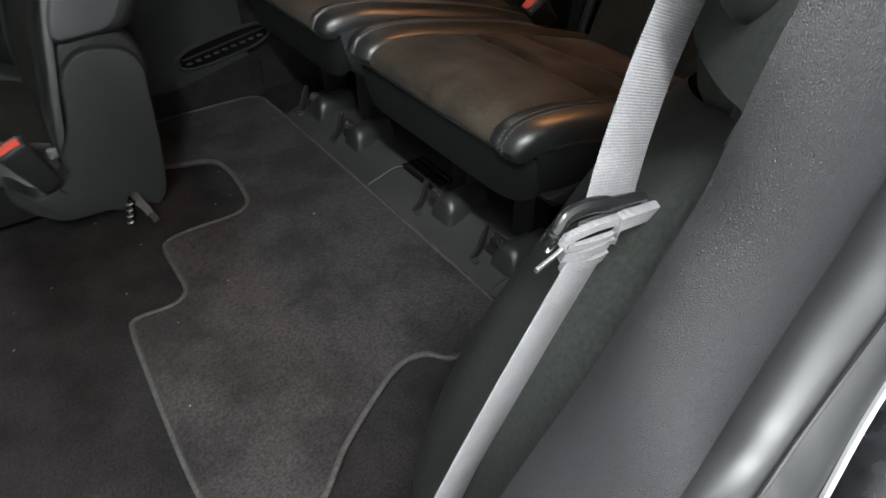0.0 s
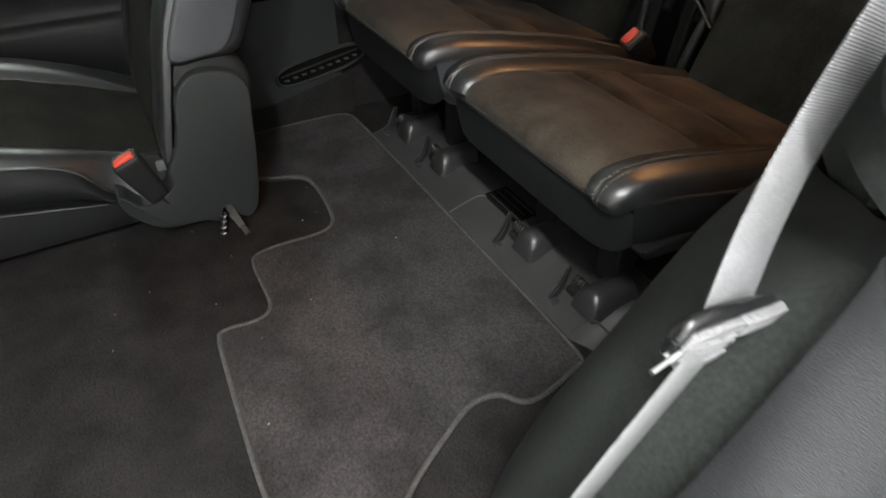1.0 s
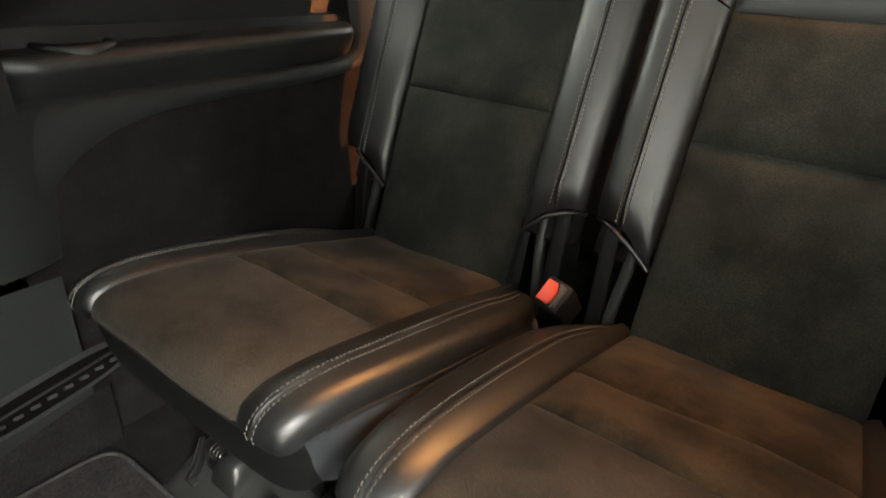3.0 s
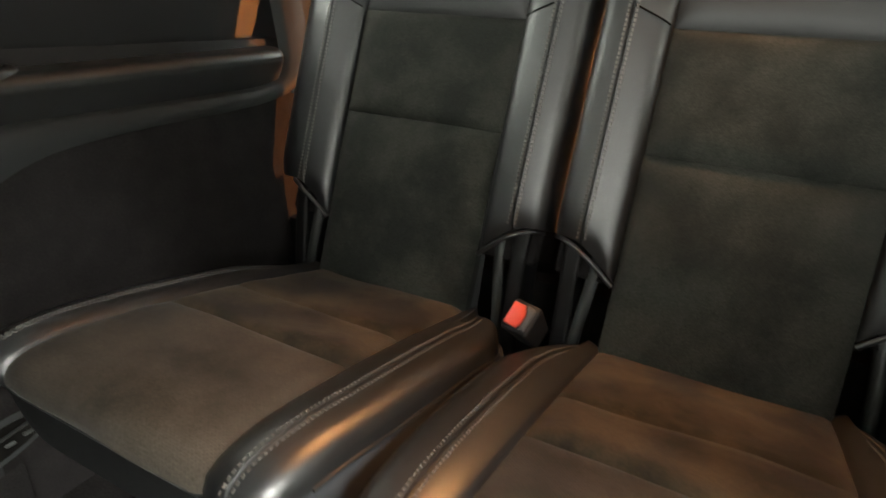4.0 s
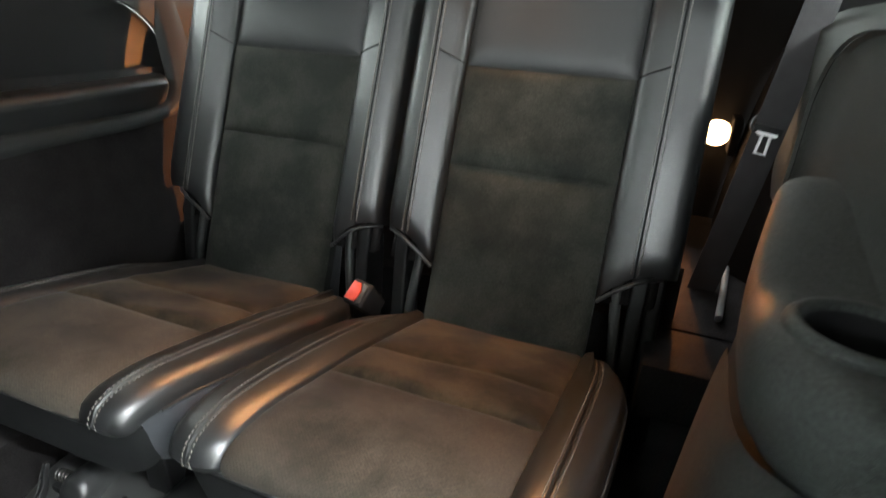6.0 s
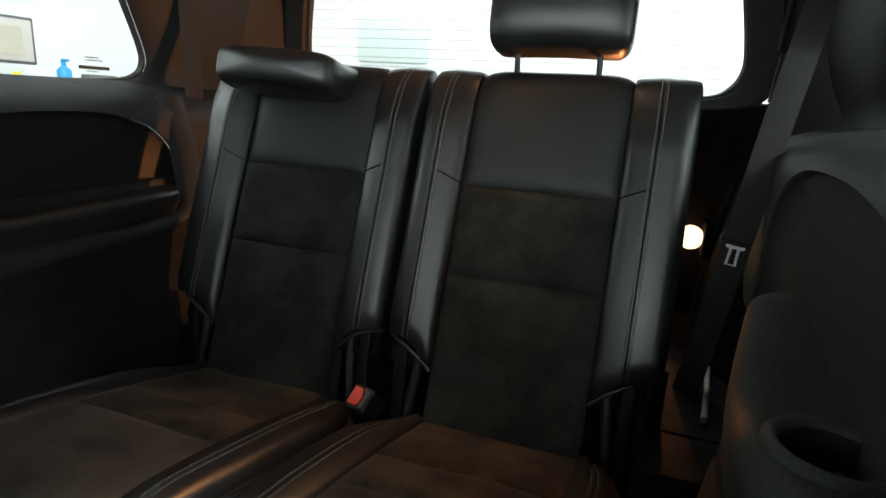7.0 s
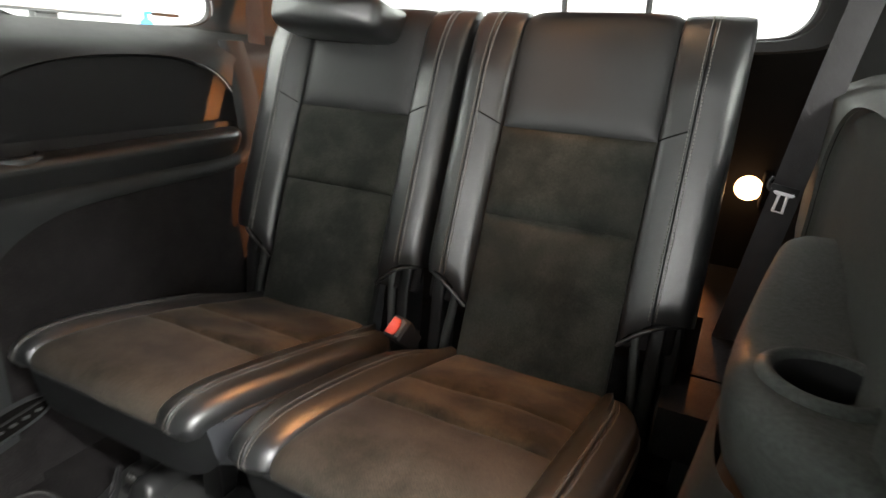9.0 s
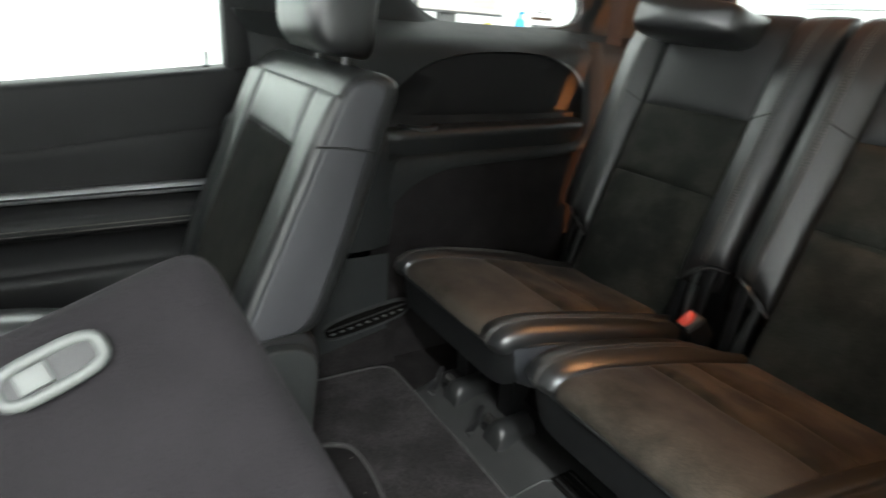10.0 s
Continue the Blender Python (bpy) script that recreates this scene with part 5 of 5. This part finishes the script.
ring = thing("tie_down_loop", (0.478, 0.03, 0.287), "small steel tie-down loop on the wheelhouse carpet", "tie-down loop")
part("loop", new_tube([(0.490, 0.036, 0.293), (0.475, 0.034, 0.291), (0.472, 0.027, 0.288), (0.474, 0.019, 0.285), (0.488, 0.018, 0.284)], 0.0014, 8), DARK_STEEL, ring)
hook_ = thing("cargo_bracket", (0.575, 0.72, 0.25), "bright metal bar lying along the cargo floor edge", "bracket")
part("bracket_bar", new_tube([(0.557, 0.573, 0.262), (0.572, 0.71, 0.258), (0.584, 0.835, 0.256), (0.592, 0.852, 0.256), (0.606, 0.858, 0.256), (0.65, 0.862, 0.256)], 0.006, 8), SILVER, hook_)

# ---- far second-row seat ----
s2 = thing("second_row_seat", (-0.40, -0.45, 0.02), "black leather second-row seat standing upright", "car seat", "second-row seats")
X1, X0 = -0.172, -0.635
round_prof = flat_round([(-0.400, 0.309), (-0.362, 0.407), (-0.312, 0.520), (-0.268, 0.619), (-0.245, 0.667), (-0.212, 0.688), (-0.178, 0.685), (-0.160, 0.664), (-0.178, 0.601), (-0.215, 0.479), (-0.259, 0.361), (-0.290, 0.309), (-0.335, 0.303)], 4)
part("backrest", prism(round_prof, 0, X0, X1 - 0.004, 0.016, 4), LEATHER, s2)
bm = prism(flat_round([(-0.394, 0.316), (-0.358, 0.407), (-0.308, 0.520), (-0.264, 0.619), (-0.243, 0.662), (-0.216, 0.679), (-0.190, 0.675), (-0.182, 0.655), (-0.200, 0.601), (-0.238, 0.479), (-0.281, 0.361), (-0.308, 0.318), (-0.345, 0.310)], 3), 0, X1 - 0.030, X1, 0.008, 4)
part("back_side_panel", bm, SMOOTH_GREY, s2, "smooth grey vinyl back side")
part("back_rear_shell", prism([(-0.309, 0.312), (-0.275, 0.388), (-0.226, 0.506), (-0.190, 0.615), (-0.172, 0.674), (-0.164, 0.660), (-0.178, 0.597), (-0.213, 0.479), (-0.256, 0.361), (-0.280, 0.309)], 0, X0 + 0.01, X1 - 0.032, 0.004), CLOTH, s2)
part("side_seam", new_tube([(X1 + 0.001, -0.288, 0.592), (X1 + 0.0015, -0.24, 0.588), (X1 + 0.001, -0.198, 0.581)], 0.0016, 6), RUBBER, s2)
S2B = Path2([(-0.446, 0.125), (-0.434, 0.19), (-0.405, 0.298), (-0.388, 0.357), (-0.339, 0.467), (-0.292, 0.574), (-0.254, 0.660)])
xa, xb = X0 + 0.10, X1 - 0.085
part("back_insert", panel(S2B, xa, xb, 0.0, 0.833, 0.005, 0.002, k=16, back=0.01), SUEDE_DARK, s2, "dark suede back insert")
part("top_panel", panel(S2B, xa, xb, 0.836, 1.0, 0.005, 0.002, k=16, back=0.01), LEATHER, s2)
for x0, x1 in ((xb + 0.002, X1 - 0.006), (X0 + 0.006, xa - 0.002)):
    part("back_bolster", panel(S2B, x0, x1, 0.0, 1.04, 0.008, 0.001, k=7, back=0.01), LEATHER, s2)
head = headrest_mesh(0.205, 0.19, 0.115)
bmesh.ops.transform(head, matrix=pose(-0.368, -0.200, 0.789, -10, 0, 0), verts=head.verts[:])
h = part("headrest", head, LEATHER, s2)
for x in (-0.43, -0.305):
    part("headrest_post", new_tube([(x, -0.195, 0.66), (x, -0.186, 0.76)], 0.006, 8, smooth=False), DARK_STEEL, h)
CU2 = Path2([(-0.98, 0.13), (-0.99, 0.18), (-0.97, 0.225), (-0.90, 0.232), (-0.78, 0.220), (-0.66, 0.204), (-0.55, 0.168), (-0.45, 0.130), (-0.42, 0.122)])
part("cushion_insert", panel(CU2, xa, xb, 0.0, 1.0, 0.006, 0.003, wrinkle=0.006), SUEDE_DARK, s2, "dark suede cushion")
part("cushion_bolster", panel(CU2, X0 + 0.01, xa - 0.002, 0.0, 1.0, 0.020, 0.002, k=3), LEATHER, s2)


def seam_z(y):
    """Height of the piped seam along the inner edge of the second-row cushion."""
    return float(np.interp(y, [-0.98, -0.80, -0.66, -0.615, -0.585, -0.564, -0.545, -0.52, -0.45], [0.206, 0.200, 0.191, 0.181, 0.168, 0.150, 0.118, 0.095, 0.082]))


def low_z(y):
    return min(0.088 - 0.19 * (y + 0.56), seam_z(y) - 0.010)


def bolster_top(u, v):
    y = -0.98 + 0.53 * v
    z0 = float(np.interp(y, [-0.97, -0.90, -0.78, -0.66, -0.55, -0.45], [0.225, 0.232, 0.220, 0.204, 0.168, 0.130]))
    return Vector((xb + 0.002 + (-0.205 - xb) * u, y, z0 + (seam_z(y) - z0) * u ** 1.6 + 0.012 * math.sin(math.pi * u)))


def bolster_flank(u, v):
    y = -0.98 + 0.53 * v
    return Vector((-0.205 + 0.020 * math.sin(math.pi * min(u * 1.1, 1)) ** 0.8 - 0.012 * u * u, y, seam_z(y) + (low_z(y) - seam_z(y)) * u))


bm = bmesh.new()
grid(bm, bolster_top, 10, 44)
part("cushion_bolster", bm, LEATHER, s2, "glossy black leather cushion bolster")
bm = bmesh.new()
grid(bm, bolster_flank, 10, 44)
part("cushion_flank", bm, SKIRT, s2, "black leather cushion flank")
part("cushion_piping", new_tube([(-0.204, y, seam_z(y) + 0.001) for y in np.linspace(-0.98, -0.53, 40)], 0.0026, 8, smooth=False), LEATHER, s2)
part("base_edge", new_tube([(-0.214, y, low_z(y) - 0.003) for y in np.linspace(-0.98, -0.55, 12)], 0.0012, 6, smooth=False), PLASTIC_ARM, s2, "pale edge of the seat base")
part("cushion_base", new_box((-0.42, -0.70, 0.072), (0.39, 0.54, 0.10), 0.015), PLASTIC_DARK, s2)
# dark liner added to keep the gap behind the hinge cover black
part("gap_liner", prism([(-0.345 + 0.068 * math.cos(a), 0.256 + 0.062 * math.sin(a)) for a in np.linspace(0, 2 * math.pi, 32)[:-1]], 0, -0.250, -0.186, 0.010, 3), PLASTIC_DARK, s2, "added dark liner for the shaded gap behind the hinge cover")
cover = flat_round([(-0.337, 0.292), (-0.305, 0.280), (-0.289, 0.252), (-0.293, 0.2045), (-0.3015, 0.123), (-0.316, 0.038), (-0.335, 0.013), (-0.350, 0.017), (-0.361, 0.031), (-0.368, 0.047), (-0.379, 0.043), (-0.390, 0.020), (-0.414, 0.030), (-0.442, 0.0315), (-0.480, 0.037),
                    (-0.511, 0.064), (-0.530, 0.094), (-0.530, 0.118), (-0.518, 0.113), (-0.493, 0.089), (-0.4455, 0.112), (-0.4445, 0.142), (-0.426, 0.173), (-0.4135, 0.2085), (-0.400, 0.262), (-0.372, 0.290)], 3)
part("recliner_cover", prism(cover, 0, -0.225, -0.165, 0.0045, 3), PLASTIC, s2, "rounded charcoal plastic hinge cover")
belt_buckle(Vector((-0.160, -0.500, 0.187)), (0.05, -0.34, 0.94), (-1.0, 0.0, 0.0), "black seat belt buckle with red button beside the second-row seat", [(-0.175, -0.470, 0.105), (-0.180, -0.462, 0.085), (-0.19, -0.45, 0.07)], 0.75, 1.42)
part("belt_anchor", new_box((-0.178, -0.452, 0.150), (0.010, 0.014, 0.016), 0.003, 2), BEZEL, s2, "pale plastic tab")
latch = thing("floor_latch", (-0.202, -0.385, 0.02), "steel floor latch under the second-row seat hinge", "latch")
LATCH = material("worn_latch_steel", (0.075, 0.069, 0.058), (0.04, 0.037, 0.032), 0.45, metal=0.6)
part("latch_link", ribbon([(-0.176, -0.371, 0.046), (-0.164, -0.369, 0.044), (-0.148, -0.365, 0.036), (-0.130, -0.360, 0.022)], (0.2, 1.0, 0.3), 0.012, 0.005), LATCH, latch, "worn steel link")
part("latch_link", ribbon([(-0.158, -0.370, 0.034), (-0.148, -0.364, 0.026), (-0.134, -0.358, 0.016), (-0.121, -0.355, 0.009)], (0.1, 1.0, 0.4), 0.010, 0.004), LATCH, latch, "worn steel link")
part("latch_ring", new_tube([(-0.166, -0.378, 0.034), (-0.158, -0.384, 0.026), (-0.149, -0.389, 0.016), (-0.141, -0.392, 0.010)], 0.0052, 10), PLASTIC_GLOSS, latch, "dark latch ring")
# thin steel arcs laid on as glints along the dark latch ring
for w in (0.05, 0.35, 0.65, 0.95):
    p = Vector((-0.164, -0.380, 0.035)).lerp(Vector((-0.140, -0.392, 0.012)), w)
    part("ring_glint", new_tube([p + Vector((0.0054 * math.cos(a), 0.0054 * math.sin(a), 0.0015 * math.sin(a))) for a in np.linspace(-1.9, 0.6, 8)], 0.0013, 6), STEEL, latch, "thin bright arc for a glint on the latch ring")

# ---- near second-row seat, folded and tipped forward ----
fs = thing("second_row_seat", (0.33, -0.85, 0.02), "second-row seat folded and tipped forward, grey carpeted back", "car seat", "second-row seats")
e1 = Vector((0.096, 0.053, -0.124)).normalized()
e2 = Vector((0.012, -0.096, -0.027))
e2 = (e2 - e2.dot(e1) * e1).normalized()
nn = e1.cross(e2).normalized()
if nn.z < 0:
    nn = -nn
c1 = Vector((0.395, -0.522, 0.693))
mm = Matrix((( *e1, 0), (*e2, 0), (*nn, 0), (0, 0, 0, 1))).transposed()
mm.translation = c1
bm = new_box((0.053, 0.12, -0.016), (0.106, 0.24, 0.032), 0.014, 5)
bmesh.ops.transform(bm, matrix=mm, verts=bm.verts[:])
BACK_GREY = material("grey_seat_back_carpet", (0.017, 0.0155, 0.017), (0.012, 0.011, 0.012), 0.9, big=30, kind="noise", strength=0.6, size=1200, sheen=0.03, spec=0.1)
part("folded_back", bm, BACK_GREY, fs, "grey carpeted seat back")
la = Vector((-0.010, 0.042, 0.011))
la = (la - la.dot(nn) * nn).normalized()
lb = nn.cross(la)
mid = Vector((0.410, -0.564, 0.664))
mid = mid + nn * (0.003 - (mid - c1).dot(nn))


def oval_ring(a, b):
    return [mid + la * (a * math.copysign(abs(math.cos(t)) ** 0.6, math.cos(t))) + lb * (b * math.copysign(abs(math.sin(t)) ** 0.6, math.sin(t))) for t in np.linspace(0, 2 * math.pi, 29)]


ring_ = oval_ring(0.0126, 0.0050)
part("handle_bezel", new_tube(ring_ + ring_[1:2], 0.0018, 8, smooth=False, cap=False), BEZEL, fs, "pale grey release handle bezel")
bm = bmesh.new()
bm.faces.new([bm.verts.new(p + nn * 0.0005) for p in ring_[:-1]])
part("handle_recess", bm, PLASTIC_DARK, fs, smooth=False)
bm = new_box((0, 0, 0.001), (0.008, 0.006, 0.002), 0.0008)
grip = Matrix(((*la, 0), (*lb, 0), (*nn, 0), (0, 0, 0, 1))).transposed()
grip.translation = mid - la * 0.004
bmesh.ops.transform(bm, matrix=grip, verts=bm.verts[:])
part("release_lever", bm, BEZEL, fs, "pale grey release lever")
part("folded_cushion", new_box((0.30, -0.98, 0.33), (0.42, 0.22, 0.44), 0.03, 3), LEATHER, fs)
part("seat_riser", new_box((0.33, -0.98, 0.06), (0.36, 0.30, 0.11), 0.02), PLASTIC_DARK, fs)

# ---- the room outside ----
room = [("wall_north", (0, 3.05, 0.9), (8.0, 0.1, 4.0)), ("wall_west", (-2.85, -0.6, 0.9), (0.1, 7.4, 4.0)), ("wall_east", (3.9, -0.6, 0.9), (0.1, 7.4, 4.0)), ("wall_south", (0, -4.3, 0.9), (8.0, 0.1, 4.0))]
for nm, c, s in room:
    tagged(part(nm, new_box(c, s), WALL), "plain white painted room wall", "wall", kind="structure")
tagged(part("ground", new_box((0.5, -0.6, -0.60), (8, 8, 0.1)), ROOM_FLOOR), "grey screed room floor", "floor", kind="structure")
tagged(part("room_ceiling", new_box((0.5, -0.6, 2.75), (8, 8, 0.1)), WALL), "white room ceiling", "ceiling", kind="structure")
wb = thing("wall_panel", (-1.17, 2.98, 1.1), "pale blind panel hung on the white wall", "blind")
part("panel_board", new_box((-1.17, 2.99, 1.10), (0.46, 0.02, 0.25), 0.004), BLIND, wb)
desk = thing("counter", (-2.3, 1.4, -0.5), "dark counter with clutter against the white wall", "counter")
part("counter_top", new_box((-2.35, 1.25, 0.725), (0.6, 1.3, 0.03), 0.005), DESK, desk)
part("counter_body", new_box((-2.38, 1.25, 0.08), (0.5, 1.2, 1.26), 0.01), DESK, desk)
mon = thing("monitor", (-2.3, 1.25, 0.74), "flat monitor with beige screen on the counter", "monitor")
part("monitor_frame", new_box((-2.28, 1.26, 0.915), (0.03, 0.56, 0.20), 0.006), DESK, mon)
part("monitor_screen", new_box((-2.262, 1.26, 0.915), (0.004, 0.53, 0.175), 0.001), SCREEN, mon)
part("screen_window", new_box((-2.2585, 1.40, 0.91), (0.002, 0.16, 0.12)), BEIGE, mon)
part("monitor_stand", new_box((-2.32, 1.2, 0.80), (0.06, 0.1, 0.12), 0.01), DESK, mon)


def bottle(at, r, h, mat, label):
    b = thing("bottle", at, label, "bottle")
    x, y, z = at
    rings = [[(x + q * math.cos(t), y + q * math.sin(t), z + k) for t in [2 * math.pi * n / 16 for n in range(16)]] for q, k in ((r * 0.9, 0), (r, 0.005), (r, h * 0.6), (r * 0.5, h * 0.75), (r * 0.35, h * 0.78), (r * 0.35, h), (0.001, h))]
    part("bottle_body", ring_sheet(rings), mat, b)
    part("pump", new_box((x + 0.012, y, z + h + 0.004), (0.04, 0.014, 0.012), 0.003), mat, b)
    return b


bottle((-2.18, 1.60, 0.74), 0.030, 0.10, BLUE, "blue pump bottle on the counter")
bottle((-2.16, 1.36, 0.74), 0.022, 0.03, YELLOW, "small yellow pot on the counter")
for y, w, h, mt, nm, lb in ((1.27, 0.06, 0.07, WHITE, "paper_cup", "white paper cup on the counter"), (1.47, 0.07, 0.06, WHITE, "paper_box", "small white box on the counter"), (1.80, 0.16, 0.05, DESK, "telephone", "dark desk telephone on the counter")):
    tagged(part(nm, new_box((-2.2, y, 0.74 + h / 2), (0.06, w, h), 0.008), mt), lb, nm.replace("_", " "))
